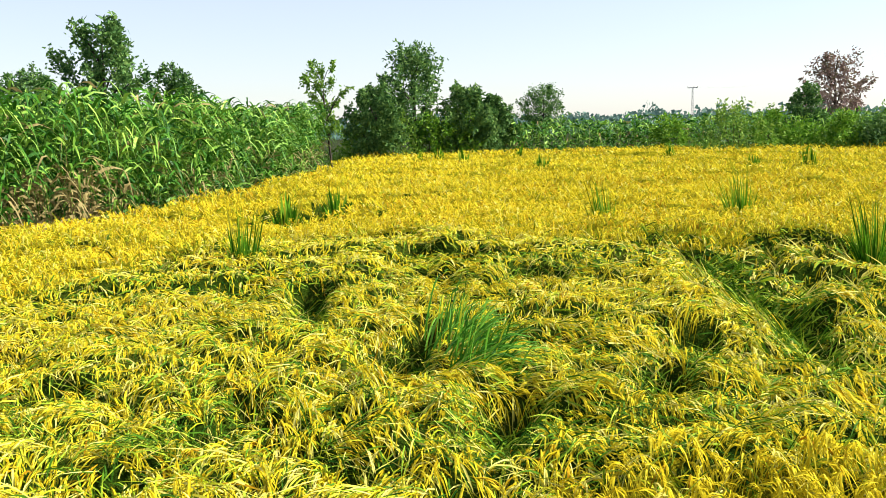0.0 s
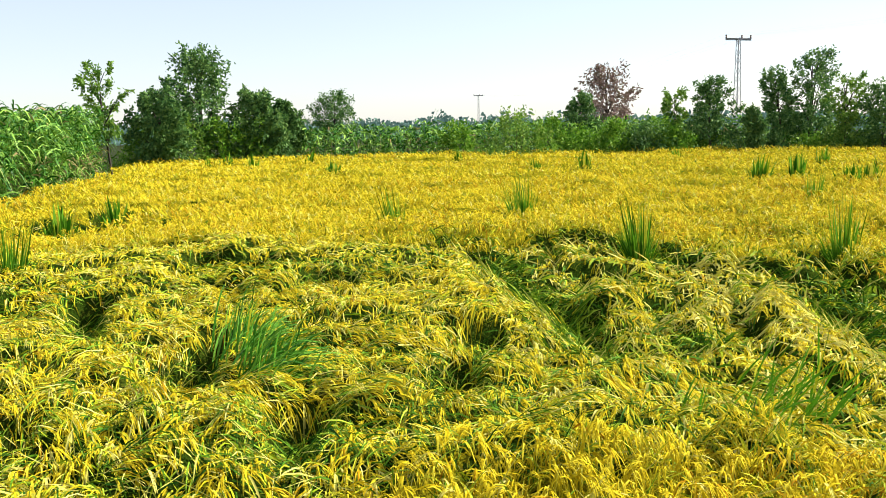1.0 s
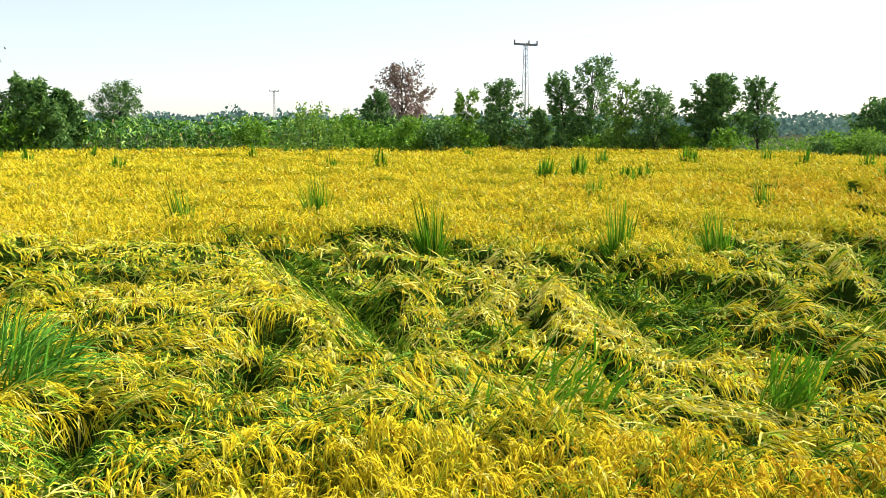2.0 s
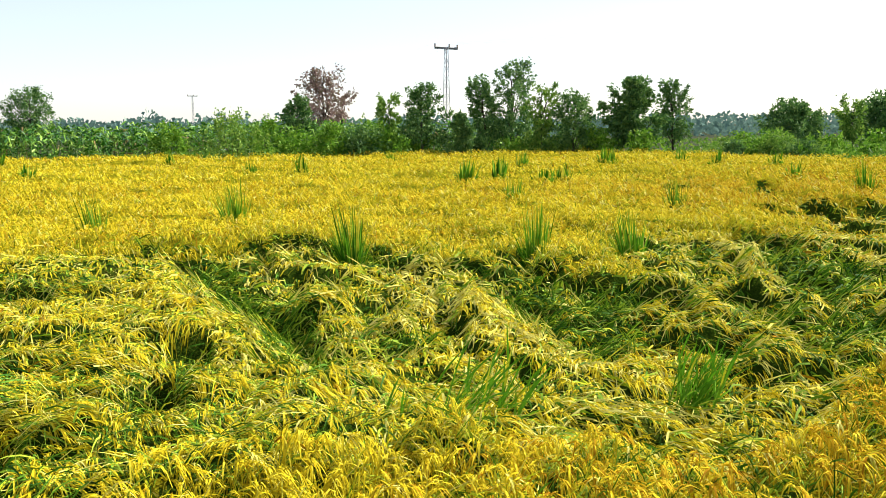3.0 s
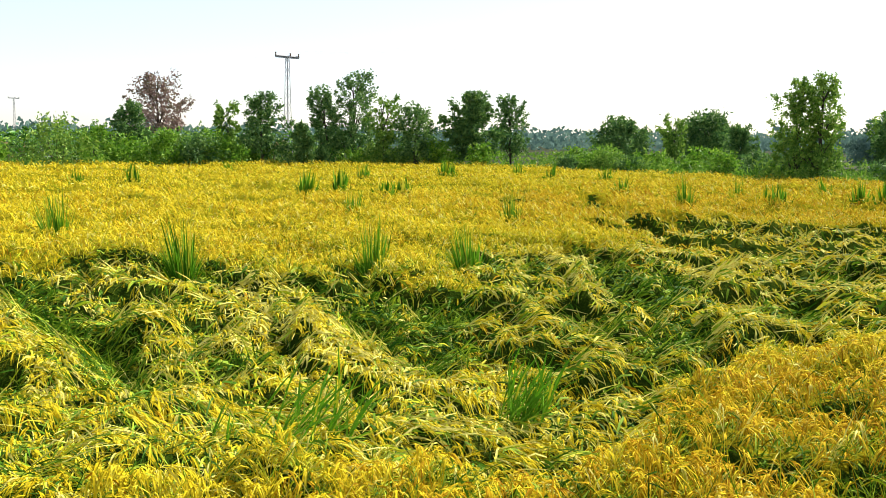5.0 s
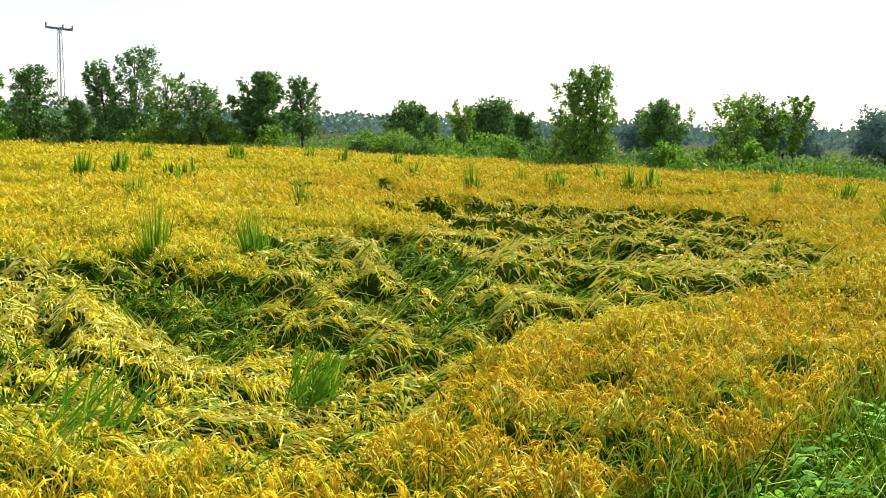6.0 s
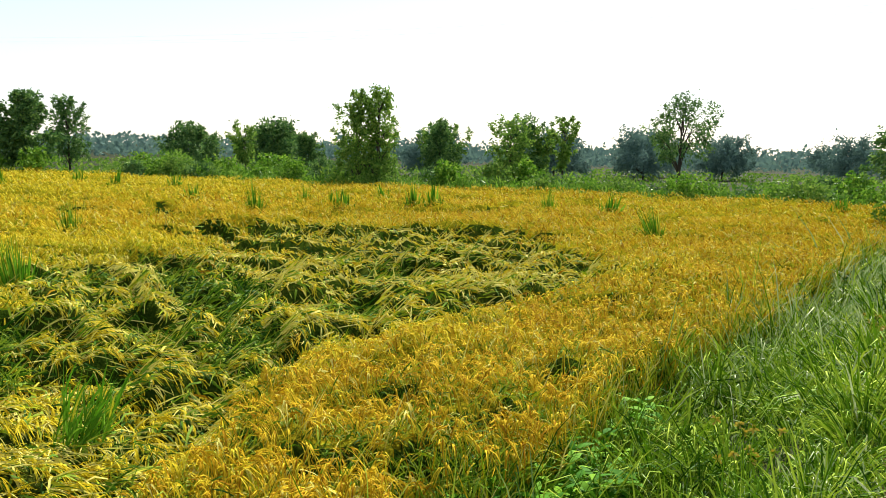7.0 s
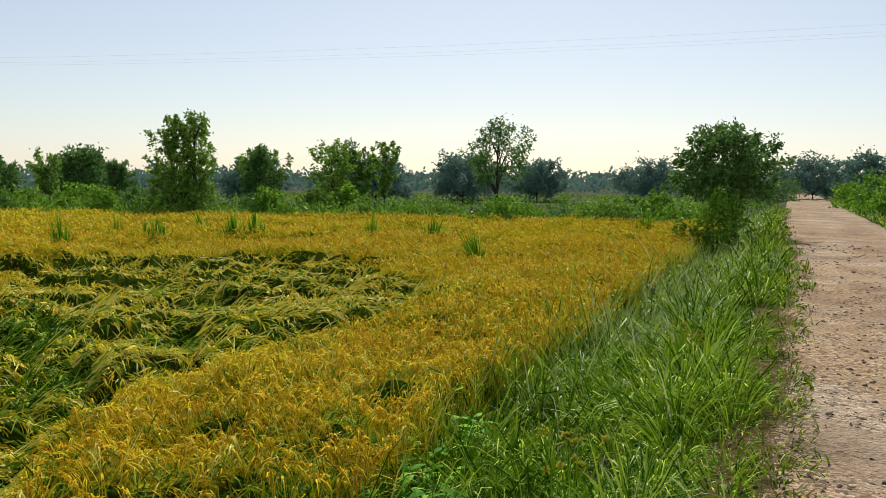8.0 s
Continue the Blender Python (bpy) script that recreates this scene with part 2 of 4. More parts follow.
def ribbons(p0, way, length, droop, width, k, profile, side=None):
    """Curved tapering blades: k quads each. Returns vertices (n, k + 1, 2, 3)."""
    n = len(p0)
    u = np.linspace(0, 1, k + 1)[None, :, None]
    ln = np.asarray(length).reshape(-1, 1, 1) * np.ones((n, 1, 1))
    dr = np.asarray(droop).reshape(-1, 1, 1) * np.ones((n, 1, 1))
    spine = p0[:, None, :] + ln * (way[:, None, :] * u - UP * dr * u ** 2)
    if side is None:
        a = rng.uniform(0, 2 * np.pi, n)
        r = np.stack([np.cos(a), np.sin(a), rng.uniform(-0.4, 0.4, n)], 1)
        side = unit(np.cross(way, r))
    w = np.asarray(width).reshape(-1, 1, 1) * np.asarray(profile)[None, :, None]
    return np.stack([spine - side[:, None, :] * w, spine + side[:, None, :] * w], 2)


def mesh_of(name, batches, materials):
    """One mesh from batches of blades: (vertices (n, k + 1, 2, 3), material index of each blade)."""
    vs, fs, ms, base = [], [], [], 0
    for v, mi in batches:
        n, k1 = v.shape[:2]
        if n == 0:
            continue
        idx = base + np.arange(n * k1 * 2).reshape(n, k1, 2)
        q = np.stack([idx[:, :-1, 0], idx[:, :-1, 1], idx[:, 1:, 1], idx[:, 1:, 0]], -1)
        vs.append(v.reshape(-1, 3))
        fs.append(q.reshape(-1, 4))
        ms.append(np.repeat(np.broadcast_to(np.asarray(mi), (n,)), k1 - 1))
        base += n * k1 * 2
    v, q, mi = np.concatenate(vs), np.concatenate(fs), np.concatenate(ms)
    me = bpy.data.meshes.new(name)
    me.vertices.add(len(v))
    me.vertices.foreach_set("co", v.astype(np.float32).ravel())
    me.loops.add(q.size)
    me.loops.foreach_set("vertex_index", q.astype(np.int32).ravel())
    me.polygons.add(len(q))
    me.polygons.foreach_set("loop_start", np.arange(0, q.size, 4, dtype=np.int32))
    for m in materials:
        me.materials.append(m)
    me.polygons.foreach_set("material_index", mi.astype(np.int32))
    me.update(calc_edges=True)
    return me


def grid_mesh(name, xs, ys, height, material):
    """A sheet over the lines xs and ys of the road's own axes (along, across)."""
    a, b = np.meshgrid(xs, ys, indexing="ij")
    x, y = to_world(a, b)
    z = height(a, b)
    v = np.stack([x, y, z], -1).reshape(-1, 3)
    n, m = a.shape
    i = np.arange(n * m).reshape(n, m)
    q = np.stack([i[:-1, :-1], i[1:, :-1], i[1:, 1:], i[:-1, 1:]], -1).reshape(-1, 4)
    me = bpy.data.meshes.new(name)
    me.from_pydata(v.tolist(), [], q.tolist())
    me.materials.append(material)
    for p in me.polygons:
        p.use_smooth = True
    return me


def part(name, me, parent, label=""):
    ob = new(name, me)
    ob.parent = parent
    return tagged(ob, label)


def tube(points, radii, sides=6):
    """Vertices and faces of a tapered limb along points."""
    pts = np.asarray(points, float)
    vs, fs = [], []
    for i, p in enumerate(pts):
        d = unit(pts[min(i + 1, len(pts) - 1)] - pts[max(i - 1, 0)])
        a = unit(np.cross(d, [0.3, 1.0, 0.2]))
        b = np.cross(d, a)
        for s in range(sides):
            g = 2 * math.pi * s / sides
            vs.append(p + radii[i] * (a * math.cos(g) + b * math.sin(g)))
    for i in range(len(pts) - 1):
        for s in range(sides):
            t = (s + 1) % sides
            fs.append((i * sides + s, i * sides + t, (i + 1) * sides + t, (i + 1) * sides + s))
    return vs, fs


def tubes_mesh(name, limbs, material, sides=6):
    vs, fs = [], []
    for pts, radii in limbs:
        v, f = tube(pts, radii, sides)
        fs += [tuple(i + len(vs) for i in q) for q in f]
        vs += v
    me = bpy.data.meshes.new(name)
    me.from_pydata([tuple(map(float, p)) for p in vs], [], fs)
    me.materials.append(material)
    for p in me.polygons:
        p.use_smooth = True
    return me


# ---- plan ----
ROAD_X, ROAD_Y, COS, SIN = 0.0, 0.15, 0.9873, -0.16     # the road's field-side edge and its way
ROAD_WIDTH, ROAD_Z, VERGE = 3.3, 0.70, 2.2


def to_world(along, across):
    return ROAD_X + along * COS - across * SIN, ROAD_Y + along * SIN + across * COS


def to_road(x, y):
    dx, dy = x - ROAD_X, y - ROAD_Y
    return dx * COS + dy * SIN, -dx * SIN + dy * COS


def land(along, across):
    """Height of the ground: the road's bank, the flat fields and the bund past the crop."""
    bank = ROAD_Z * (1 - smooth(0.25, 2.1, across)) * smooth(-ROAD_WIDTH - 2.4, -ROAD_WIDTH - 0.3, across)
    x, y = to_world(along, across)
    bund = 0.42 * np.exp(-((x - 42.3) / 0.9) ** 2) * smooth(44, 40, y) * smooth(1.8, 3.5, across)
    near = smooth(160, 60, np.hypot(x, y))
    bumps = 0.10 * near * (vnoise(x, y, 1.1, 3) - 0.5) * smooth(-0.2, 0.6, np.maximum(across, -across - ROAD_WIDTH))
    return bank + bund + bumps


def ground_z(x, y):
    return land(*to_road(x, y))


# ---- ground and road ----
lines_u = np.concatenate([[-2600, -900, -300, -100], np.arange(-40, 80.1, 0.8), [95, 120, 160, 300, 900, 2600]])
lines_v = np.concatenate([[-2600, -900, -300, -100, -50, -25, -12, -8], np.arange(-6.4, 4.01, 0.3), np.arange(4.8, 70, 1.2), [80, 120, 300, 900, 2600]])
ground = tagged(new("ground", grid_mesh("ground", lines_u, lines_v, land, M_SOIL)),
                "dark green-brown field soil with low growth", "ground", kind="structure")


def road_height(a, b):
    worn = 0.035 * (vnoise(a, b, 0.7, 11) - 0.5) + 0.018 * (vnoise(a, b, 0.16, 12) - 0.5)
    rut = -0.03 * np.exp(-((b + 0.75) / 0.28) ** 2) - 0.03 * np.exp(-((b + 2.3) / 0.28) ** 2)
    edge = -0.06 * (smooth(-0.2, 0.15, b) + smooth(-ROAD_WIDTH + 0.2, -ROAD_WIDTH - 0.15, b))
    return ROAD_Z + 0.06 + worn + rut + edge


road_u = np.concatenate([np.arange(-12, 3, 0.6), np.arange(3, 14, 0.07), np.arange(14, 40, 0.3), np.arange(40, 131, 2.0)])
road = tagged(new("road", grid_mesh("road", road_u, np.arange(-ROAD_WIDTH - 0.15, 0.08, 0.075), road_height, M_ROAD)),
              "dusty pinkish dirt road with worn broken surface", "road", kind="structure")


def shoulder_height(a, b):
    return land(a, b) + 0.03 + 0.05 * (vnoise(a, b, 0.25, 13) - 0.5) - 0.10 * smooth(0.08, 0.34, b + 0.4 * (vnoise(a, b, 0.5, 14) - 0.5))


tagged(new("road_shoulder", grid_mesh("road_shoulder", np.concatenate([np.arange(-12, 3, 0.5), np.arange(3, 20, 0.1), np.arange(20, 60, 0.6)]), np.arange(-0.06, 0.62, 0.06), shoulder_height, M_SHOULDER)),
       "crumbling brown dirt shoulder between road and grass", "shoulder", kind="structure")


# ---- the rice ----
# the whole crop has been laid by wind towards the road; troughs and ridges: x0, y0, x1, y1, half width, strength
TROUGHS = [
    (3.60, 12.6, 3.45, 10.5, 0.34, 0.85), (3.45, 10.5, 3.25, 8.5, 0.36, 1.0), (3.25, 8.5, 2.90, 6.8, 0.30, 0.9),
    (3.55, 7.3, 4.15, 7.1, 0.30, 1.0), (6.70, 8.8, 5.85, 7.5, 0.36, 0.95), (7.20, 8.2, 6.45, 7.2, 0.34, 0.9), (6.1, 6.7, 5.7, 6.2, 0.30, 0.9),
    (5.45, 6.6, 5.10, 6.0, 0.24, 0.5), (5.9, 12.6, 6.05, 11.6, 0.30, 0.7), (7.6, 10.6, 7.2, 9.9, 0.30, 0.7),
    (12.2, 9.9, 9.7, 7.0, 0.42, 1.0), (12.9, 8.9, 10.6, 7.0, 0.30, 1.0), (8.2, 6.6, 7.9, 6.1, 0.24, 1.0),
    (11.0, 10.2, 10.2, 9.3, 0.28, 0.7), (14.2, 10.3, 13.5, 9.2, 0.24, 0.9),
    (18.8, 21.0, 18.2, 18.4, 0.50, 1.0), (18.3, 14.8, 16.4, 11.5, 0.34, 1.0), (16.4, 11.5, 15.5, 9.9, 0.28, 1.0),
    (20.0, 9.2, 18.2, 7.2, 0.40, 1.0), (18.2, 7.2, 16.6, 5.4, 0.30, 0.9), (12.6, 5.2, 12.4, 4.2, 0.34, 1.0),
    (14.0, 7.6, 13.2, 6.2, 0.28, 0.9),
]
HOLES = [
    (1.05, 10.6, 0.95, 9.9, 0.30, 1.0), (-0.4, 12.9, 0.3, 12.2, 0.30, 0.5), (-1.50, 10.2, -1.32, 8.3, 0.20, 0.8),
    (-0.46, 6.4, -0.24, 7.7, 0.24, 1.0), (0.25, 4.9, 0.45, 5.7, 0.22, 1.0), (-3.6, 16.6, -2.6, 20.4, 0.60, 1.0),
    (-2.5, 20.4, -0.7, 22.6, 0.50, 0.9), (-0.7, 22.6, 1.0, 24.4, 0.30, 0.7), (-5.2, 35.0, -4.4, 37.0, 0.5, 0.8),
    (-1.6, 4.9, -1.2, 5.6, 0.2, 0.9), (-2.9, 5.5, -2.7, 6.0, 0.18, 0.8), (1.55, 6.2, 1.4, 5.8, 0.2, 0.8),
    (22.0, 18.0, 19.0, 16.0, 0.4, 0.6), (2.1, 7.4, 1.9, 6.6, 0.16, 0.7),
]
RIDGES = [
    (6.20, 10.6, 5.25, 8.3, 0.24, 0.58), (5.25, 8.3, 4.92, 6.7, 0.36, 0.48), (4.92, 6.7, 4.72, 5.75, 0.48, 0.36), (4.72, 5.75, 4.45, 4.9, 0.52, 0.26),
    (5.35, 9.8, 4.65, 7.9, 0.24, 0.52), (4.65, 7.9, 4.10, 7.4, 0.24, 0.50), (11.9, 10.6, 10.2, 8.4, 0.22, 0.58), (10.2, 8.4, 9.0, 7.1, 0.24, 0.46),
    (13.6, 9.6, 11.8, 7.6, 0.26, 0.56), (15.3, 10.4, 16.1, 8.6, 0.30, 0.62), (16.1, 8.6, 15.1, 6.3, 0.34, 0.60), (15.1, 6.3, 13.9, 3.9, 0.36, 0.50),
    (14.6, 9.8, 12.3, 7.1, 0.30, 0.52), (12.3, 7.1, 11.8, 6.1, 0.32, 0.48), (13.2, 5.6, 12.2, 4.0, 0.40, 0.52), (19.6, 10.2, 18.0, 6.6, 0.40, 0.64),
    (18.0, 6.6, 16.0, 4.6, 0.40, 0.58), (17.4, 9.6, 16.8, 7.4, 0.30, 0.60),
]
# how far into the field the crop lies, and the strip next to the verge that still stands
BACK_X = [-8.0, -6.0, -4.9, -4.3, -3.4, -1.8, 0.0, 1.6, 3.1, 3.8, 4.6, 5.6, 6.1, 6.7, 7.5, 8.2, 9.1, 10.3, 11.7, 12.8, 13.8, 14.8, 16.0, 17.2, 18.4, 20.0, 21.0, 21.6]
BACK_Y = [5.0, 8.0, 9.6, 11.2, 13.2, 14.2, 14.2, 13.8, 13.4, 12.9, 13.4, 13.6, 12.0, 9.6, 8.7, 8.8, 9.6, 10.6, 11.2, 9.6, 9.3, 11.2, 13.0, 13.0, 12.0, 10.7, 8.2, 4.0]
NEAR_X = [0.1, 0.6, 1.2, 1.8, 2.3, 2.9, 3.6, 4.1, 4.8, 5.8, 6.8, 8.0, 10.2, 12.3, 14.3, 16.0, 18.0, 21.0]
NEAR_Y = [2.5, 4.3, 4.5, 4.1, 3.9, 3.6, 3.4, 3.5, 3.6, 4.0, 4.1, 4.1, 3.3, 3.1, 3.1, 3.6, 4.6, 6.5]


def lane_field(x, y, lanes, soft):
    f = np.zeros_like(x)
    wob = (vnoise(x, y, 0.55, 21) - 0.5) * 0.7 + (vnoise(x, y, 0.2, 22) - 0.5) * 0.4
    for x0, y0, x1, y1, hw, s in lanes:
        dx, dy = x1 - x0, y1 - y0
        near = (x > min(x0, x1) - 3 * hw) & (x < max(x0, x1) + 3 * hw) & (y > min(y0, y1) - 3 * hw) & (y < max(y0, y1) + 3 * hw)
        xn, yn = x[near], y[near]
        t = np.clip(((xn - x0) * dx + (yn - y0) * dy) / (dx * dx + dy * dy), 0, 1)
        d = np.hypot(xn - x0 - t * dx, yn - y0 - t * dy) / hw + wob[near]
        f[near] = np.maximum(f[near], s * smooth(1 + soft, 1 - soft, d))
    return f


def flow_angle(x, y):
    """The way the stems have fallen, as an angle from +x."""
    side = 0.40 - 0.68 * smooth(-0.5, 4.0, x)
    return np.arctan2(-1.0, side) + 0.9 * (vnoise(x, y, 1.7, 41) - 0.5) + 0.9 * (vnoise(x, y, 0.5, 42) - 0.5)


def lying(x, y):
    """1 where the crop lies, 0 where it stands."""
    rag = (2.0 + 0.8 * smooth(8, 11, x)) * (vnoise(x, y, 1.3, 34) - 0.5) + 0.8 * (vnoise(x, y, 0.45, 35) - 0.5)
    back = smooth(0.75 + 0.5 * smooth(8, 11, x), -0.55 - 0.5 * smooth(8, 11, x), y - np.interp(x, BACK_X, BACK_Y) + rag)
    front = smooth(-0.35, 0.45, y - np.interp(x, NEAR_X, NEAR_Y) + 0.55 * rag)
    ends = smooth(-7.6, -5.6, x + rag) * smooth(21.8, 20.6, x + rag)
    return back * front * ends


def canopy(x, y):
    """Height of the crop's upper side over the soil, how far it lies, how open the trough is, and how high the ridge is."""
    lie = lying(x, y)
    east = smooth(2.2, 4.2, x)
    c, l = 0.96 * x - 0.28 * y, -0.28 * x - 0.96 * y
    ph = c / 0.92 + 0.9 * (vnoise(x, y, 2.4, 81) - 0.5) + 0.5 * (vnoise(x, y, 0.6, 82) - 0.5)
    row = np.floor(ph)
    fr = ph - row
    tall = smooth(0.22, 0.72, vnoise(l, row * 7.3, 1.3, 83))
    roll = smooth(0.0, 0.30, fr) * (1 - 0.85 * fr ** 1.4) * tall
    roll = roll * (1 - 0.75 * smooth(6.0, 5.2, y) * smooth(7.5, 6.0, x))      # combed flat next to the standing strip
    humps = 0.65 * vnoise(0.93 * x + 0.36 * y, 0.55 * (0.36 * x - 0.93 * y), 0.75, 37) + 0.35 * vnoise(x, y, 0.33, 38)
    low = east * (0.25 + 0.26 * roll) + (1 - east) * (0.52 + 0.14 * smooth(0.25, 0.75, humps))
    lumps = vnoise(x, y, 0.55, 93)
    lumps = lumps + (0.5 - lumps) * 0.85 * smooth(6.9, 6.0, y) * smooth(7.5, 6.0, x)
    low = low + 0.17 * (vnoise(x, y, 0.26, 63) - 0.5) + 0.26 * east * (smooth(0.25, 0.65, lumps) - 0.6)
    stand = 0.69 * (0.86 + 0.28 * vnoise(x, y, 1.6, 61)) * (0.88 + 0.24 * vnoise(x, y, 0.45, 62)) + (0.15 + 0.12 * smooth(9, 5, np.hypot(x, y))) * (vnoise(x, y, 0.26, 68) - 0.5)
    dips = smooth(0.66, 0.80, vnoise(x * 0.42, y, 1.3, 33)) * smooth(11, 17, np.hypot(x, y))
    stand = (stand + 0.09 * smooth(14, 32, np.hypot(x, y))) * (1 - 0.24 * dips)
    top = (1 - lie) * stand + lie * low
    ridge_h = lane_field(x, y, RIDGES, 0.95)
    on_ridge = np.clip(ridge_h / 0.45, 0, 1)
    deep = np.maximum(lane_field(x, y, TROUGHS, 0.60), lane_field(x, y, HOLES, 0.50)) * (1 - 0.85 * on_ridge)
    deep = np.maximum(deep, (0.6 + 0.2 * smooth(7, 9, x)) * east * smooth(0.6, 0.9, lie) * (1 - on_ridge) * smooth(0.36, 0.24, lumps))
    top = top * (1 - deep) + deep * (0.03 + 0.52 * vnoise(x, y, 0.42, 67) * vnoise(x, y, 0.2, 69) ** 0.5)
    top = np.maximum(top, ridge_h * (0.76 + 0.62 * (vnoise(x, y, 0.45, 64) - 0.5)))
    return top, lie, np.maximum(deep, 0.35 * dips), on_ridge


def in_field(x, y):
    a, v = to_road(x, y)
    edge = VERGE + 0.35 * (vnoise(x, y, 0.9, 51) - 0.5) + 0.25 * (vnoise(x, y, 0.3, 52) - 0.5)
    left = np.interp(y, [0, 16, 25, 45, 60], [-8.6, -7.9, -5.6, -5.3, -5.0])
    far = np.interp(x, [-8, -5, 0, 24, 34, 42], [51, 54.5, 58.0, 54.5, 48.5, 41.0])
    return (v > edge) & (x > left) & (y < far) & (x < 40.2 + 1.5 * (vnoise(x, y, 4, 53) - 0.5))


def crop_points(r0, r1, per_m2, b_from, b_to, extra=2.0):
    """Places in a ring of the field, closer together on steep fronts, with what the crop does there."""
    b0, b1 = radians(b_from), radians(b_to)
    n = int((1 + extra) * per_m2 * 0.5 * (b1 - b0) * (r1 * r1 - r0 * r0))
    r, b = np.sqrt(rng.uniform(r0 * r0, r1 * r1, n)), rng.uniform(b0, b1, n)
    x, y = 0.4 + r * np.sin(b), r * np.cos(b)
    keep = in_field(x, y)
    x, y = x[keep], y[keep]
    top, lie, deep, ridge = canopy(x, y)
    e = 0.07
    sx = (canopy(x + e, y)[0] - top) / e
    sy = (canopy(x, y + e)[0] - top) / e
    steep = smooth(0.45, 1.6, np.hypot(sx, sy))
    keep = rng.random(len(x)) < (1 + extra * np.maximum(steep, 0.7 * deep)) / (1 + extra)
    return tuple(q[keep] for q in (x, y, top, lie, deep, ridge, sx, sy))


PROFILES = {6: (0.5, 1.0, 0.55, 1.0, 0.6, 0.9, 0.25), 4: (0.6, 1.0, 0.7, 0.85, 0.3), 3: (0.6, 1.05, 0.9, 0.35), 2: (0.7, 1.0, 0.35), 1: (1.0, 0.6)}
BLADES = {4: (0.75, 1.0, 0.9, 0.6, 0.06), 3: (0.8, 1.0, 0.75, 0.08), 2: (0.9, 0.9, 0.12), 1: (1.0, 0.35)}


def ripeness(x, y):
    """0 yellow, 1 orange-gold: along the road side and towards the east."""
    v = to_road(x, y)[1]
    ripe = 0.85 * smooth(5.5, 2.8, v + 1.2 * (vnoise(x, y, 1.5, 71) - 0.5)) * smooth(1.5, 4.5, x) + 0.12
    ripe = np.maximum(ripe, 0.90 * smooth(6, 14, x - 0.35 * y) * smooth(30, 14, y))
    return np.clip(ripe + 0.18 * smooth(5.2, 3.4, v) * smooth(2.0, 3.5, x) + 0.9 * (vnoise(x, y, 0.5, 73) - 0.5) + 0.5 * (vnoise(x, y, 2.8, 76) - 0.5), 0.04, 0.95)


def rice_ring(r0, r1, ears, leaves, strands, ke, kl, wide, b_from=-33.0, b_to=112.0):
    out = []
    # ears: a few strands each, arching over in the way the crop leans
    x, y, top, lie, deep, ridge, sx, sy = crop_points(r0, r1, ears, b_from, b_to, 0.6)
    v_road = to_road(x, y)[1]
    green_edge = smooth(4.4, 3.3, v_road) * smooth(2.0, 3.5, x) * smooth(10.0, 7.0, x) * smooth(0.30, 0.60, vnoise(x, y, 0.45, 74))
    # their shade is put into the colour: fewer gold ears, more green leaves
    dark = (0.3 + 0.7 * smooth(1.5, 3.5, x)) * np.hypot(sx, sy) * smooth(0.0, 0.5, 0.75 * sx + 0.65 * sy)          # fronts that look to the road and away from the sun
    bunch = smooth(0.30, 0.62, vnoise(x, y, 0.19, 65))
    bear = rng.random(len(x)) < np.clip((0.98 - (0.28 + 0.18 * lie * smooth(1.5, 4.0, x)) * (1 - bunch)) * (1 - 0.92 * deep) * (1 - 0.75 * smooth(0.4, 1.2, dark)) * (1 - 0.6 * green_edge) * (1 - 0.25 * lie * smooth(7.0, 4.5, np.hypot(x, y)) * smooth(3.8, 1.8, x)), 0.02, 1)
    x, y, top, lie, deep, ridge, sx, sy = (q[bear] for q in (x, y, top, lie, deep, ridge, sx, sy))
    n = len(x)
    tuft = (vnoise(x, y, 0.16, 66) - 0.5)
    ang = flow_angle(x, y) + rng.normal(0, 0.35, n) + (1.5 + 1.6 * (1 - lie)) * tuft + rng.normal(0, 0.8, n) * (1 - lie)
    hz = np.stack([np.cos(ang), np.sin(ang), np.zeros(n)], 1)
    down = np.clip(sx * np.cos(ang) + sy * np.sin(ang), -1.1, 0.7) * lie
    rise = np.where(lie > 0.5, rng.uniform(0.10, 0.65, n), rng.uniform(0.35, 1.5, n))
    way = unit(hz + UP * (rise + down)[:, None])
    ln = rng.uniform(0.13, 0.21, n)
    dr = np.where(lie > 0.5, rng.uniform(0.45, 1.15, n), rng.uniform(0.8, 1.5, n))
    p0 = np.stack([x, y, ground_z(x, y) + top - rng.uniform(-0.01, 0.09, n) * (1 - 0.3 * lie)], 1) - hz * (0.4 * ln)[:, None]
    ripe = ripeness(x, y) * (1 - 0.80 * lie)
    pick = rng.random(n)
    pale = 0.04 + 0.20 * lie * smooth(2.0, 5.0, x) * (0.35 + 0.65 * ridge) + 0.06 * lie
    mi = np.where(rng.random(n) < pale, 4, np.where(pick < ripe, 3, 2))
    for s in range(strands):
        ws = unit(way + rng.normal(0, 0.13, (n, 3)))
        side = unit(np.cross(ws, UP + rng.normal(0, 0.55, (n, 3))))
        out.append((ribbons(p0 + hz * rng.uniform(-0.02, 0.03, (n, 1)), ws, ln * rng.uniform(0.65, 1.1, n), dr * rng.uniform(0.75, 1.3, n),
                            0.0038 * wide * rng.uniform(0.75, 1.25, n), ke, PROFILES[ke], side), mi))
    # leaves and bare stems, above and between the ears
    x, y, top, lie, deep, ridge, sx, sy = crop_points(r0, r1, leaves, b_from, b_to, 3.0)
    thin = rng.random(len(x)) > np.maximum(0.45 * lie * smooth(1.5, 4.0, x), 0.55 * deep)
    x, y, top, lie, deep, ridge, sx, sy = (q[thin] for q in (x, y, top, lie, deep, ridge, sx, sy))
    n = len(x)
    v_road = to_road(x, y)[1]
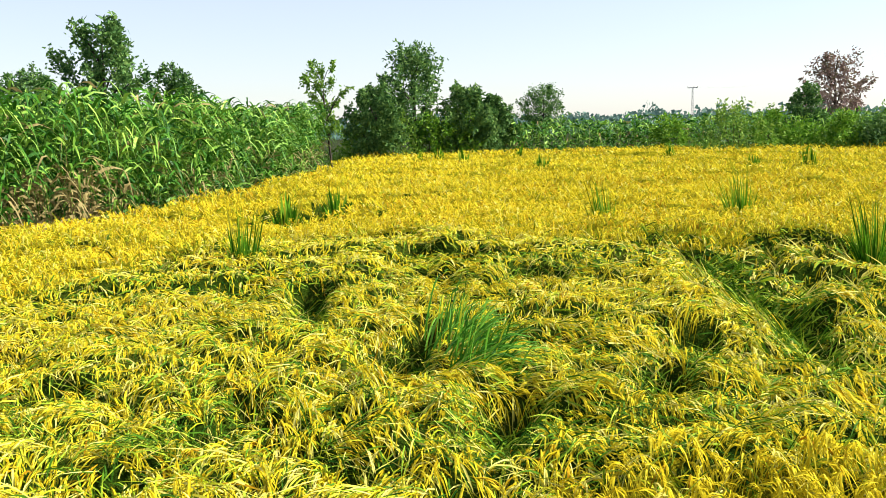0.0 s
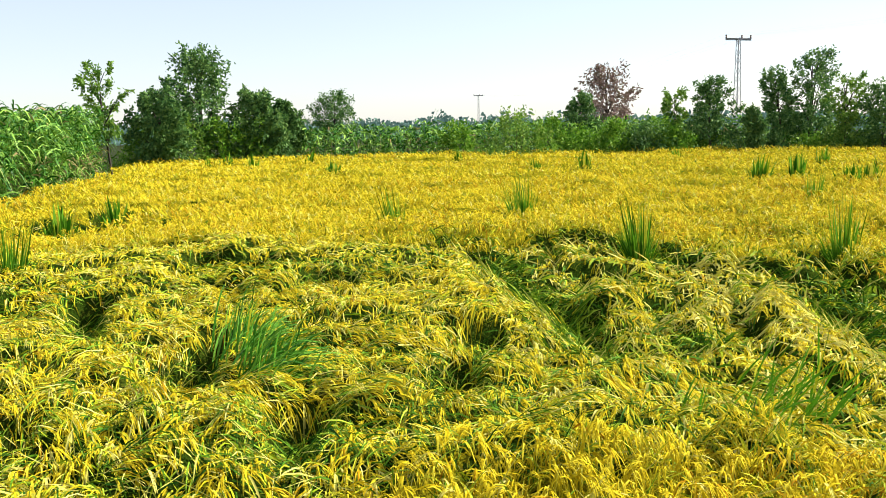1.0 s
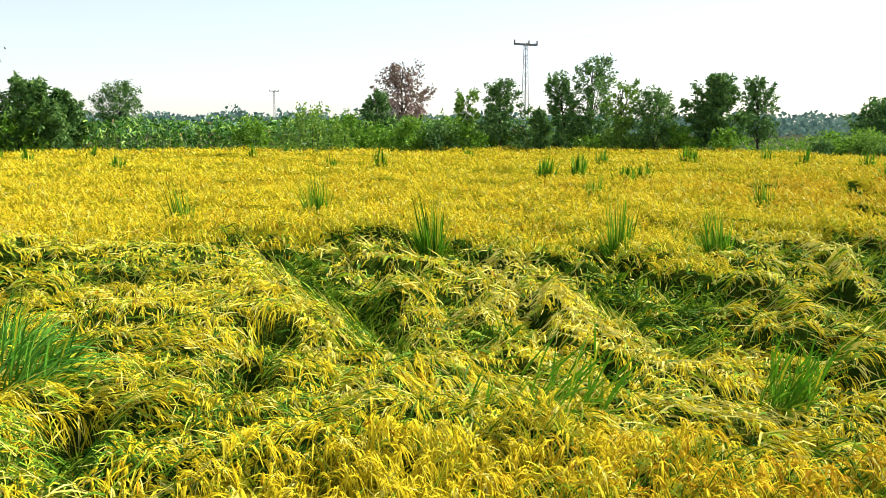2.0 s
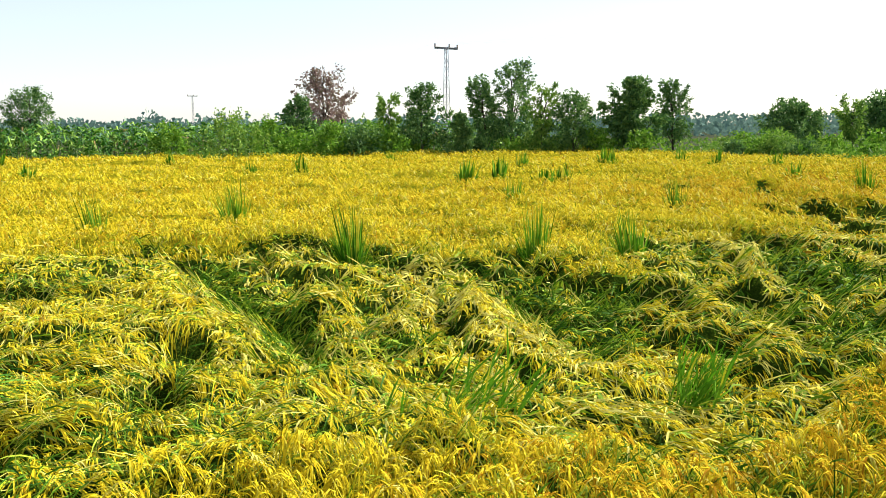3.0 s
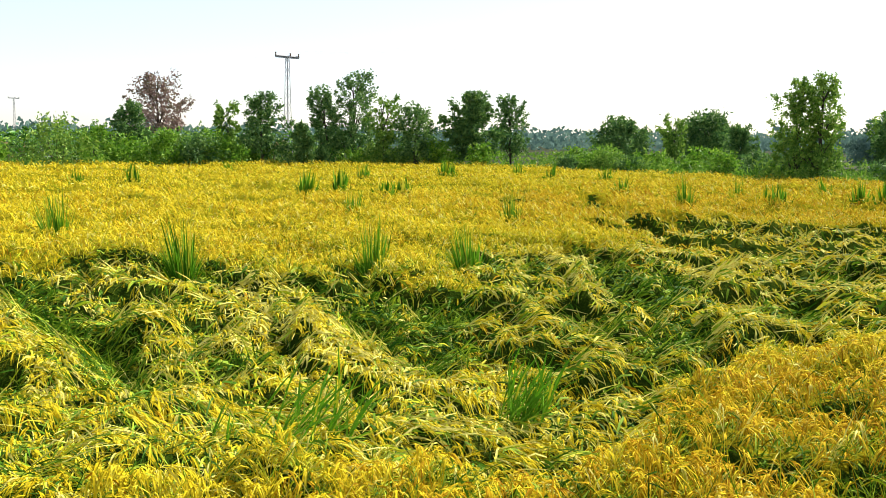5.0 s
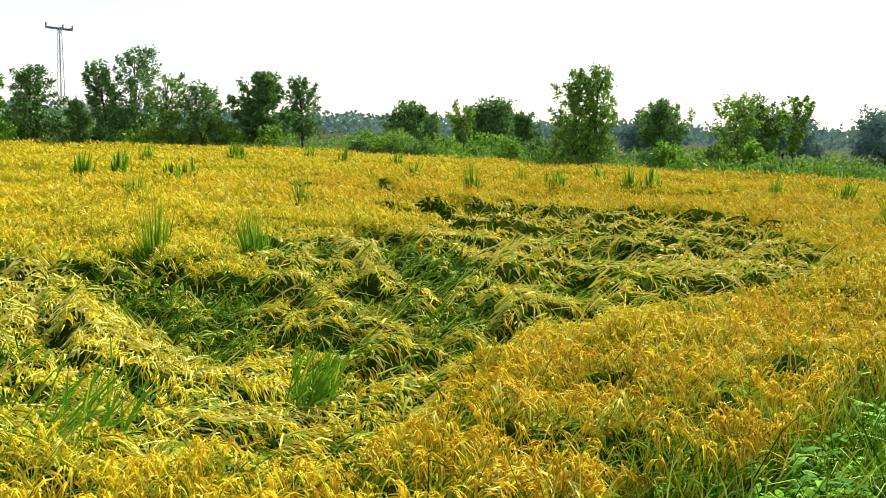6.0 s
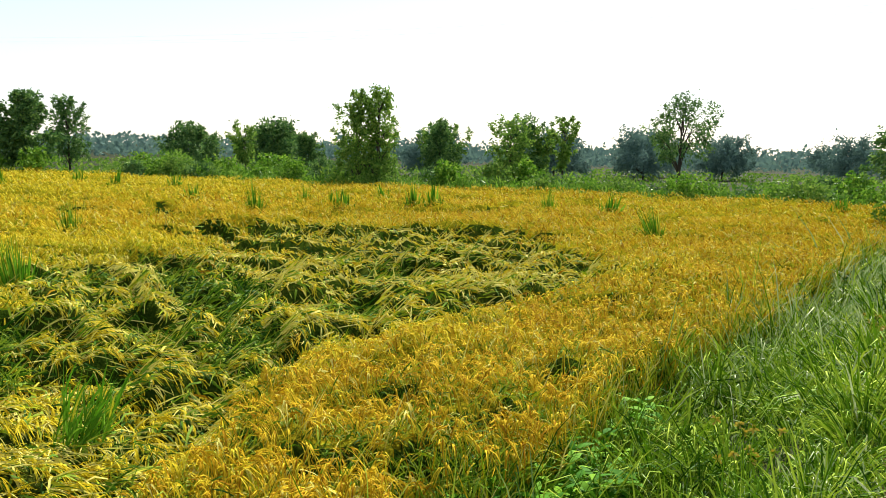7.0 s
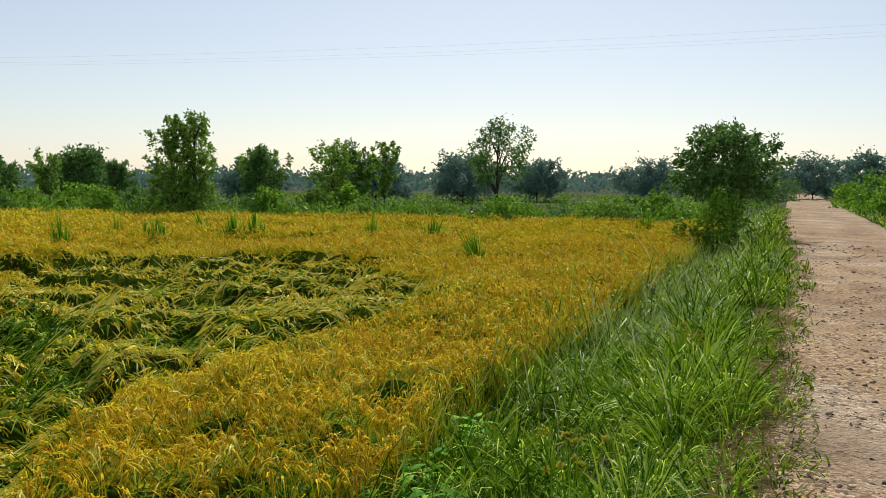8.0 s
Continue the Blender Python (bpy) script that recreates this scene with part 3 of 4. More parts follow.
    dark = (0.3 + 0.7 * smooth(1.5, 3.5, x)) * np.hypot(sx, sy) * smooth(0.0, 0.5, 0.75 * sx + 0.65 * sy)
    green_edge = smooth(5.0, 3.6, v_road) * smooth(2.0, 3.5, x) * smooth(11.0, 7.0, x) * smooth(0.22, 0.50, vnoise(x, y, 0.45, 74))
    tuft = (vnoise(x, y, 0.16, 66) - 0.5)
    ang = flow_angle(x, y) + rng.normal(0, 0.55, n) + (2.6 + 1.0 * (1 - lie)) * tuft + rng.normal(0, 1.4, n) * np.maximum(1 - lie, 0.5 * deep)
    hz = np.stack([np.cos(ang), np.sin(ang), np.zeros(n)], 1)
    down = np.clip(sx * np.cos(ang) + sy * np.sin(ang), -1.2, 0.8) * lie
    stem = rng.random(n) < 0.12 + 0.18 * lie * smooth(1.5, 4.0, x)
    rise = np.where((lie > 0.5) | (deep > 0.5), rng.uniform(-0.05, 0.55, n) + 0.8 * deep * rng.random(n), rng.uniform(0.5, 2.4, n))
    way = unit(hz + UP * (rise + down)[:, None])
    ln = np.where(stem, rng.uniform(0.16, 0.36, n), rng.uniform(0.11, 0.30, n))
    ln = ln * (1 + 0.15 * deep)
    dr = np.where(stem, 0.08, rng.uniform(0.25, 1.0, n))
    sunk = np.abs(rng.normal(0, 0.05, n)) + (1 - lie) * rng.uniform(0.06, 0.30, n)
    p0 = np.stack([x, y, ground_z(x, y) + np.maximum(top - sunk, 0.02)], 1) - hz * (0.4 * ln * lie)[:, None]
    ripe = ripeness(x, y)
    # green leaves bared in troughs; sun-averted fronts greener to put shade into colour
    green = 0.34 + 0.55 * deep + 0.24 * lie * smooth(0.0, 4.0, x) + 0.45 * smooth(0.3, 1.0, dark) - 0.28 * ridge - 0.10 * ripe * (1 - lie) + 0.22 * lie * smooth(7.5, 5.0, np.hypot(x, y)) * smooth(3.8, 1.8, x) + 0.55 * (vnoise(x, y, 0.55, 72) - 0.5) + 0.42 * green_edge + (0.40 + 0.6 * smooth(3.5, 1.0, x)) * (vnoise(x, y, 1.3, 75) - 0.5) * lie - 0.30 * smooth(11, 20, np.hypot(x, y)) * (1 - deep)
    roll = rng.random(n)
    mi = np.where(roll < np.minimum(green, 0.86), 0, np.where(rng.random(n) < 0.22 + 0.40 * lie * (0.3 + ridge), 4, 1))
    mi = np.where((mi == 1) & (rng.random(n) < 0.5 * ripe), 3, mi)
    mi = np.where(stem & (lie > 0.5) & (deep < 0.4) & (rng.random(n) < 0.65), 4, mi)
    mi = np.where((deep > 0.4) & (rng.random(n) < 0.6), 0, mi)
    w = np.where(stem, 0.0028, rng.uniform(0.0032, 0.0062, n)) * wide * (1 + 0.75 * lie * smooth(1.5, 4.0, x))
    turn = rng.uniform(0, 2 * np.pi, n)
    free = np.stack([np.cos(turn), np.sin(turn), rng.uniform(-0.3, 0.3, n)], 1)
    side = unit(np.cross(way, UP + free * (0.5 + 1.2 * rng.random(n))[:, None]))
    out.append((ribbons(p0, way, ln, dr, w, kl, BLADES[kl], side), mi))
    return out


def edge_stems(n):
    """The open side of the crop along the verge, and the feet of the nearest plants."""
    u, d = rng.uniform(-6, 30, n), rng.uniform(0, 0.7, n) ** 1.2
    x, y = to_world(u, VERGE - 0.25 + d)
    ok = in_field(x, y)
    x, y = x[ok], y[ok]
    n = len(x)
    ang = rng.uniform(0, 6.28, n)
    o = rng.uniform(0.05, 0.5, n)
    p0 = np.stack([x, y, ground_z(x, y) + 0.35 * rng.random(n) ** 1.5], 1)
    v = ribbons(p0, unit(np.stack([o * np.cos(ang), o * np.sin(ang), np.ones(n)], 1)), rng.uniform(0.25, 0.6, n), rng.uniform(0, 0.5, n), 0.0036 * (1 + np.maximum(u[ok], 0) / 12), 2, BLADES[2])
    return [(v, rng.choice([0, 0, 1, 1, 3, 4], n))]


def inner_sheet():
    """Added sheet for the crop's dense inside, a hand's breadth below its upper side; shade is in its dark colour."""
    rr = 3.0 * np.exp(np.arange(0, 265) * 0.0122)
    bb = np.radians(np.arange(-88, 112.1, 0.5))
    r, b = np.meshgrid(rr, bb, indexing="ij")
    x, y = 0.4 + r * np.sin(b), r * np.cos(b)
    top, lie, deep, ridge = canopy(x.ravel(), y.ravel())
    v = to_road(x, y)[1]
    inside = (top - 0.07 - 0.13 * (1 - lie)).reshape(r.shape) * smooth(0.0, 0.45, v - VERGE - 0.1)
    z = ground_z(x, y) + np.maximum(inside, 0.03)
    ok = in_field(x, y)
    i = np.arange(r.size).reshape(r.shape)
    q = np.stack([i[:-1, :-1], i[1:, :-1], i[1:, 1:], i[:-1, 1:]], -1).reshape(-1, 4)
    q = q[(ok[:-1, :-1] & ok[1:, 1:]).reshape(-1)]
    me = bpy.data.meshes.new("rice_inner_sheet")
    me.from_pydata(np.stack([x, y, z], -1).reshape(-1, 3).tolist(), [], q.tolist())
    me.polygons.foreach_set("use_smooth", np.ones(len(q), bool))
    me.materials.append(M_GAP_SHADE)
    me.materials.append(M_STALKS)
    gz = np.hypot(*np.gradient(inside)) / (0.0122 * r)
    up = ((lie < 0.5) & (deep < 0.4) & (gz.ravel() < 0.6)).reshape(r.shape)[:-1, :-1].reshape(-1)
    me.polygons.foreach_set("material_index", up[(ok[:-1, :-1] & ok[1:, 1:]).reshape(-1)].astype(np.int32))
    return me


rice = []
rice += rice_ring(3.2, 6.5, 400, 850, 4, 3, 3, 1.0)
rice += rice_ring(6.5, 10.5, 340, 560, 3, 2, 2, 1.2)
rice += rice_ring(10.5, 17, 180, 280, 2, 2, 2, 1.8)
rice += rice_ring(17, 28, 105, 75, 2, 1, 1, 2.7)
rice += rice_ring(28, 44, 50, 18, 1, 1, 1, 4.8)
rice += rice_ring(44, 76, 26, 6, 1, 1, 1, 7.0)
rice += rice_ring(3.2, 16, 75, 80, 2, 1, 1, 1.9, -88.0, -33.0)
rice += rice_ring(1.6, 3.2, 220, 260, 2, 2, 2, 1.4, -88.0)
rice += edge_stems(26000)
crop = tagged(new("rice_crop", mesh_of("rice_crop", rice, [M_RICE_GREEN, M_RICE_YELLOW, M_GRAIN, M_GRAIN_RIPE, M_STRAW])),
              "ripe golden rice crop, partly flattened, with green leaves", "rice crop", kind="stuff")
part("inner_sheet", inner_sheet(), crop)
del rice


# ---- tall green tufts standing out of the rice ----
def tuft_mesh(name, blades, spread, height, width, lean=0.0):
    a = rng.uniform(0, 2 * np.pi, blades)
    r = spread * 0.28 * np.sqrt(rng.random(blades))
    p0 = np.stack([r * np.cos(a), r * np.sin(a), np.zeros(blades)], 1)
    out = rng.uniform(0.0, 0.62, blades)
    way = unit(np.stack([np.cos(a) * out + lean, np.sin(a) * out, np.ones(blades)], 1) + rng.normal(0, 0.09, (blades, 3)))
    ln = height * (1.12 - 0.75 * out) * rng.uniform(0.58, 1.10, blades)
    v = ribbons(p0, way, ln, 0.06 + rng.uniform(0.2, 0.75, blades) * (out * 1.5 + 0.1), width * rng.uniform(0.7, 1.2, blades), 4, (0.9, 1.0, 0.85, 0.5, 0.06))
    mi = (rng.random(blades) < 0.12).astype(int)
    return mesh_of(name, [(v, mi)], [M_TUFT, M_RICE_YELLOW])


TUFTS_NEAR = [(2.8, 15.4, 1.38), (5.5, 16.6, 1.48), (5.8, 12.2, 1.31), (7.9, 10.4, 1.44), (9.1, 9.7, 1.26), (-2.8, 12.4, 1.33),
              (14.5, 14.2, 1.18), (12.7, 17.9, 1.09), (22.0, 14.8, 1.38), (25.5, 15.4, 1.15), (27.4, 7.8, 1.47), (23.0, 3.7, 1.16)]
TUFTS_MID = [(11.2, 32.7, 1.00), (13.6, 33.6, 1.07), (15.7, 24.9, 1.25), (17.2, 25.2, 1.20), (22.2, 30.9, 1.23), (16.9, 22.2, 1.02),
             (26.4, 30.4, 1.35), (24.1, 13.2, 1.08), (27.3, 12.4, 1.16), (26.9, 11.4, 1.18), (25.2, 19.6, 1.04), (14.8, 37.3, 1.08),
             (28.0, 6.1, 1.15), (3.8, 35.2, 1.05), (25.0, 14.1, 0.98), (18.2, 23.0, 0.98), (34.3, -0.6, 1.11), (-3.2, 17.9, 0.98),
             (-2.4, 19.8, 0.98)]
TUFTS_FAR = [(11.5, 45.4, 0.98), (21.0, 40.2, 1.07), (3.6, 45.5, 1.27), (-0.2, 46.4, 1.23), (0.9, 42.7, 1.15), (31.7, 31.2, 1.17),
             (29.5, 27.0, 1.14), (30.7, 24.9, 1.18), (30.3, 14.9, 0.98), (27.7, 31.5, 1.27), (20.2, 29.5, 1.05), (-1.1, 45.1, 1.03)]
tuft_near = [tuft_mesh("tuft_near_a", 280, 0.40, 1.0, 0.014), tuft_mesh("tuft_near_b", 240, 0.36, 1.0, 0.014, -0.10), tuft_mesh("tuft_near_c", 260, 0.38, 1.0, 0.014, 0.16)]
tuft_far = [tuft_mesh("tuft_far_a", 150, 0.46, 1.0, 0.052), tuft_mesh("tuft_far_b", 140, 0.50, 1.0, 0.052, 0.18)]
for k, (x, y, z) in enumerate(TUFTS_NEAR + TUFTS_MID + TUFTS_FAR):
    me = (tuft_near if k < len(TUFTS_NEAR) else tuft_far)[k % (3 if k < len(TUFTS_NEAR) else 2)]
    g = float(ground_z(np.array([x]), np.array([y]))[0])
    ob = new("grass_tuft", me)
    wd = 0.95 * (0.85 + 0.3 * ((k * 37) % 10) / 10)
    ob.matrix_world = pose(x, y, g, (k * 53) % 17 - 8, (k * 31) % 19 - 9, k * 77) @ Matrix.Diagonal((wd, wd, z - g + 0.14 * float(smooth(13, 24, math.hypot(x, y))), 1))
    tagged(ob, "tall green grass tuft standing above golden rice", "grass tuft", "tufts in the rice")

# the great fan of green rice that leans over, and the loose spikes near the road
fan_n = 640
fq = rng.random(fan_n)                                   # from the clump's back to its front
fp = np.stack([-0.02 + 0.24 * fq + rng.normal(0, 0.10, fan_n), 7.95 - 1.45 * fq + rng.normal(0, 0.16, fan_n), 0.12 + 0.34 * rng.random(fan_n)], 1)
fa = np.clip(1.15 - 1.35 * fq + rng.normal(0, 0.30, fan_n), -0.6, 1.6)          # the back blades fall away, the front ones sideways
fo = rng.uniform(0.10, 1.0, fan_n)
fw = unit(np.stack([np.cos(fa) * fo, np.sin(fa) * fo, np.full(fan_n, 1.05)], 1))
fv = ribbons(fp, fw, rng.uniform(0.65, 1.20, fan_n), 0.34 + 0.32 * fo + rng.uniform(0, 0.28, fan_n), 0.0078 * rng.uniform(0.7, 1.2, fan_n), 6, (0.8, 1.0, 1.0, 0.95, 0.8, 0.5, 0.05))
clump = tagged(new("rice_clump"), "bright green arching clump of unripe rice leaves", "rice clump")
for k in range(fan_n):
    part("leaf", mesh_of("leaf", [(fv[k:k + 1], 0)], [M_BLADE if k % 10 else M_RICE_YELLOW]), clump)


def stalks(name, x, y, n, spread, height, lean_x, lean_y, label):
    """Loose stalks, each with its stem and a few leaves, as parts of one tussock."""
    holder = tagged(new(name), label, "grass tussock")
    holder.location = (x, y, float(ground_z(np.array([x]), np.array([y]))[0]))
    for s in range(n):
        p = np.array([[rng.normal(0, spread), rng.normal(0, spread * 0.6), 0.0]])
        w = unit(np.array([[lean_x + rng.normal(0, 0.16), lean_y + rng.normal(0, 0.16), 1.0]]))
        h = height * rng.uniform(0.65, 1.1)
        at = np.concatenate([p, p + w * h * 0.35, p + w * h * 0.5, p + w * h * 0.62])
        ways = unit(np.concatenate([w, w + rng.normal(0, 0.28, (3, 3))]))
        v = ribbons(at, ways, np.array([h, 0.4 * h, 0.42 * h, 0.4 * h]), np.array([0.05, 0.3, 0.3, 0.25]), 0.0080, 4, (0.9, 1.0, 0.85, 0.5, 0.06))
        part("stalk", mesh_of("stalk", [(v, np.array([0, 0, int(s % 5 == 0), 0]))], [M_TUFT, M_RICE_YELLOW]), holder)
    return holder


stalks("grass_tussock", 3.15, 5.0, 34, 0.24, 1.02, 0.42, -0.12, "loose leaning green grass stalks over flattened rice")
stalks("grass_tussock", 5.0, 4.6, 36, 0.10, 0.86, 0.34, -0.08, "dark green upright spike of grass in flattened rice")


# ---- verge grass ----
def verge_ring(u0, u1, per_m2, k, wide, v0=-0.62, v1=VERGE + 0.62):
    n = int(per_m2 * (u1 - u0) * (v1 - v0))
    u, v = rng.uniform(u0, u1, n), rng.uniform(v0, v1, n)
    tuss = vnoise(u, v, 0.45, 81)
    inner = v + np.interp(u, [4, 9, 17, 40], [0.24, 0.26, 0.42, 0.1]) if v0 > -1 else v + 8     # the grass creeps onto the road further along
    keep = rng.random(n) < np.clip(1.15 * smooth(-0.20, 0.12, inner) * (0.15 + 1.3 * tuss), 0, 1) * smooth(v1 + 0.15, v1 - 0.25, v)
    u, v, tuss, inner = u[keep], v[keep], tuss[keep], inner[keep]
    n = len(u)
    x, y = to_world(u, v)
    p0 = np.stack([x, y, np.where((v < 0.1) & (v > -1), ROAD_Z + 0.04, ground_z(x, y))], 1)
    tall = (0.13 + 0.39 * smooth(-0.02, 0.62, inner)) * (1 + 0.55 * smooth(1.1, 2.1, v)) * (0.20 + 1.35 * tuss) * (1 + 0.12 * smooth(8, 11, u) * smooth(0.3, 0.8, v) * smooth(24, 18, u)) * rng.uniform(0.7, 1.15, n)
    cell = 0.34
    iu, iv = np.floor(u / cell), np.floor(v / cell)
    cu, cv = (iu + 0.2 + 0.6 * vnoise(iu * 7.1, iv * 5.3, 1.0, 84)) * cell, (iv + 0.2 + 0.6 * vnoise(iu * 3.7, iv * 9.1, 1.0, 85)) * cell
    far_off = np.clip(np.hypot(u - cu, v - cv) / (0.62 * cell), 0, 1)
    tall = tall * (1.18 - 0.55 * far_off) * (0.55 + 0.9 * vnoise(iu * 5.9, iv * 4.3, 1.0, 86))
    ang = np.arctan2(v - cv, u - cu) + 1.6 * (vnoise(u, v, 0.9, 82) - 0.5) + rng.normal(0, 0.45, n)
    out = 0.12 + 0.75 * far_off * rng.uniform(0.5, 1.2, n)
    way = unit(np.stack([np.cos(ang) * out, np.sin(ang) * out, np.ones(n)], 1))
    prof = {4: (0.8, 1.0, 0.9, 0.55, 0.06), 3: (0.9, 1.0, 0.7, 0.08), 2: (1.0, 0.8, 0.1)}[k]
    vv = ribbons(p0, way, tall * 1.38, rng.uniform(0.30, 1.30, n), 0.0041 * wide * rng.uniform(0.7, 1.3, n), k, prof)
    pale_area = smooth(0.42, 0.62, vnoise(u, v * 0.6, 1.3, 83)) * 0.10 + 0.34 * smooth(8, 11, u) * smooth(0.4, 0.9, v)
    mi = (rng.random(n) < 0.03 + pale_area).astype(int)
    mi = np.where((inner < 0.2) & (rng.random(n) < 0.30), 2, mi)
    return vv, mi


verge = [verge_ring(-14.0, -4.0, 110, 2, 3.6), verge_ring(-4.0, 2.2, 650, 2, 1.9), verge_ring(-14.0, 20.0, 130, 2, 3.0, -ROAD_WIDTH - 2.6, -ROAD_WIDTH - 0.1), verge_ring(2.2, 7.0, 1900, 3, 1.3), verge_ring(7.0, 13.0, 1150, 3, 1.75), verge_ring(13.0, 27.0, 430, 2, 3.0),
         verge_ring(27.0, 60.0, 110, 2, 5.5), verge_ring(20.0, 90.0, 60, 2, 6.0, -ROAD_WIDTH - 2.6, -ROAD_WIDTH - 0.1)]
tagged(new("verge_grass", mesh_of("verge_grass", verge, [M_VERGE, M_VERGE_PALE, M_DEBRIS])),
       "long uncut green roadside grass with pale bent blades", "grass", kind="stuff")


# ---- sugar cane ----
def cane(area_x, area_y, keep, per_m2, leaves, k, wide, tall, dry):
    n = int(per_m2 * (area_x[1] - area_x[0]) * (area_y[1] - area_y[0]))
    x, y = rng.uniform(*area_x, n), rng.uniform(*area_y, n)
    ok = keep(x, y)
    x, y = x[ok], y[ok]
    n = len(x)
    hgt = tall * (0.9 + 0.2 * vnoise(x, y, 2.0, 91)) * rng.uniform(0.9, 1.05, n)
    out = [(ribbons(np.stack([x, y, 0 * x], 1), unit(np.stack([rng.normal(0, .06, n), rng.normal(0, .06, n), np.ones(n)], 1)), hgt * 0.7, 0.0, 0.007 * wide, 1, (1, 0.8)),
            np.where(rng.random(n) < 0.12, 1, 0))]
    for j in range(leaves):
        s = 0.03 + 0.80 * (j + rng.random(n)) / leaves
        a = rng.uniform(0, 2 * np.pi, n)
        o = rng.uniform(0.4, 1.3, n)
        way = unit(np.stack([np.cos(a) * o, np.sin(a) * o, np.ones(n)], 1))
        ln = rng.uniform(0.65, 1.20, n) * (0.75 + 0.35 * smooth(0.1, 0.5, s))
        v = ribbons(np.stack([x + rng.normal(0, 0.08, n), y + rng.normal(0, 0.08, n), hgt * s], 1), way, ln, rng.uniform(0.65, 1.35, n), 0.030 * wide * rng.uniform(0.7, 1.25, n), k,
                    {4: (0.75, 1.0, 0.95, 0.6, 0.05), 2: (1.0, 0.9, 0.1)}[k])
        patch = np.maximum(0.30 * smooth(0.5, 0.75, vnoise(x, y, 2.5, 92)), np.exp(-((y - 19.0) / 1.7) ** 2))
        out.append((v, (rng.random(n) < dry * 1.25 * smooth(0.48, 0.20, s) * patch + 0.03).astype(int)))
    return out


def left_of_rice(x, y):
    edge = np.interp(y, [0, 16, 25, 45, 60], [-9.6, -8.6, -6.3, -6.0, -6.0])
    return (x < edge) & ((x > edge - 2.5) | (rng.random(len(x)) < 0.25))


def behind_rice(x, y):
    far = np.interp(x, [-8, -5, 0, 24, 34, 42], [50, 53.0, 56.0, 52.5, 47.0, 40.0]) + 3.0
    return (y > far) & (y < far + 7)


tagged(new("sugar_cane_field", mesh_of("sugar_cane_field", cane((-17, -5.5), (11, 46), left_of_rice, 9.5, 24, 4, 1.05, 3.75, 1.0), [M_CANE, M_CANE_DRY])),
       "dense tall green sugar cane with dry lower leaves", "sugar cane", kind="stuff")
tagged(new("sugar_cane_strip", mesh_of("sugar_cane_strip", cane((2, 38), (42, 66), behind_rice, 3.2, 8, 2, 1.9, 3.0, 0.4), [M_CANE, M_CANE_DRY])),
       "distant strip of green sugar cane behind the rice", "sugar cane", kind="stuff")


# ---- trees and shrubs ----
def crown_mesh(name, centres, sizes, per, leaf, material, hub):
    """Sprays of leaves that point out and up from the tree's middle."""
    cs = np.repeat(np.asarray(centres), per, 0)
    sz = np.repeat(np.asarray(sizes), per)
    n = len(cs)
    out = unit(unit(cs - hub) + UP * 0.45 + 0.25 * np.repeat(rng.normal(0, 1, (len(centres), 3)), per, 0))
    run = rng.uniform(-1.0, 1.3, n)
    p = cs + out * (sz * run)[:, None] + rng.normal(0, 1, (n, 3)) * (sz * (0.52 - 0.26 * np.abs(run)))[:, None]
    way = unit(rng.normal(0, 0.75, (n, 3)) + out * 0.8)
    v = ribbons(p, way, leaf * rng.uniform(0.7, 1.5, n), rng.uniform(0.0, 0.5, n), leaf * 0.34 * rng.uniform(0.7, 1.3, n), 1, (1.0, 0.35))
    return mesh_of(name, [(v, 0)], [material])


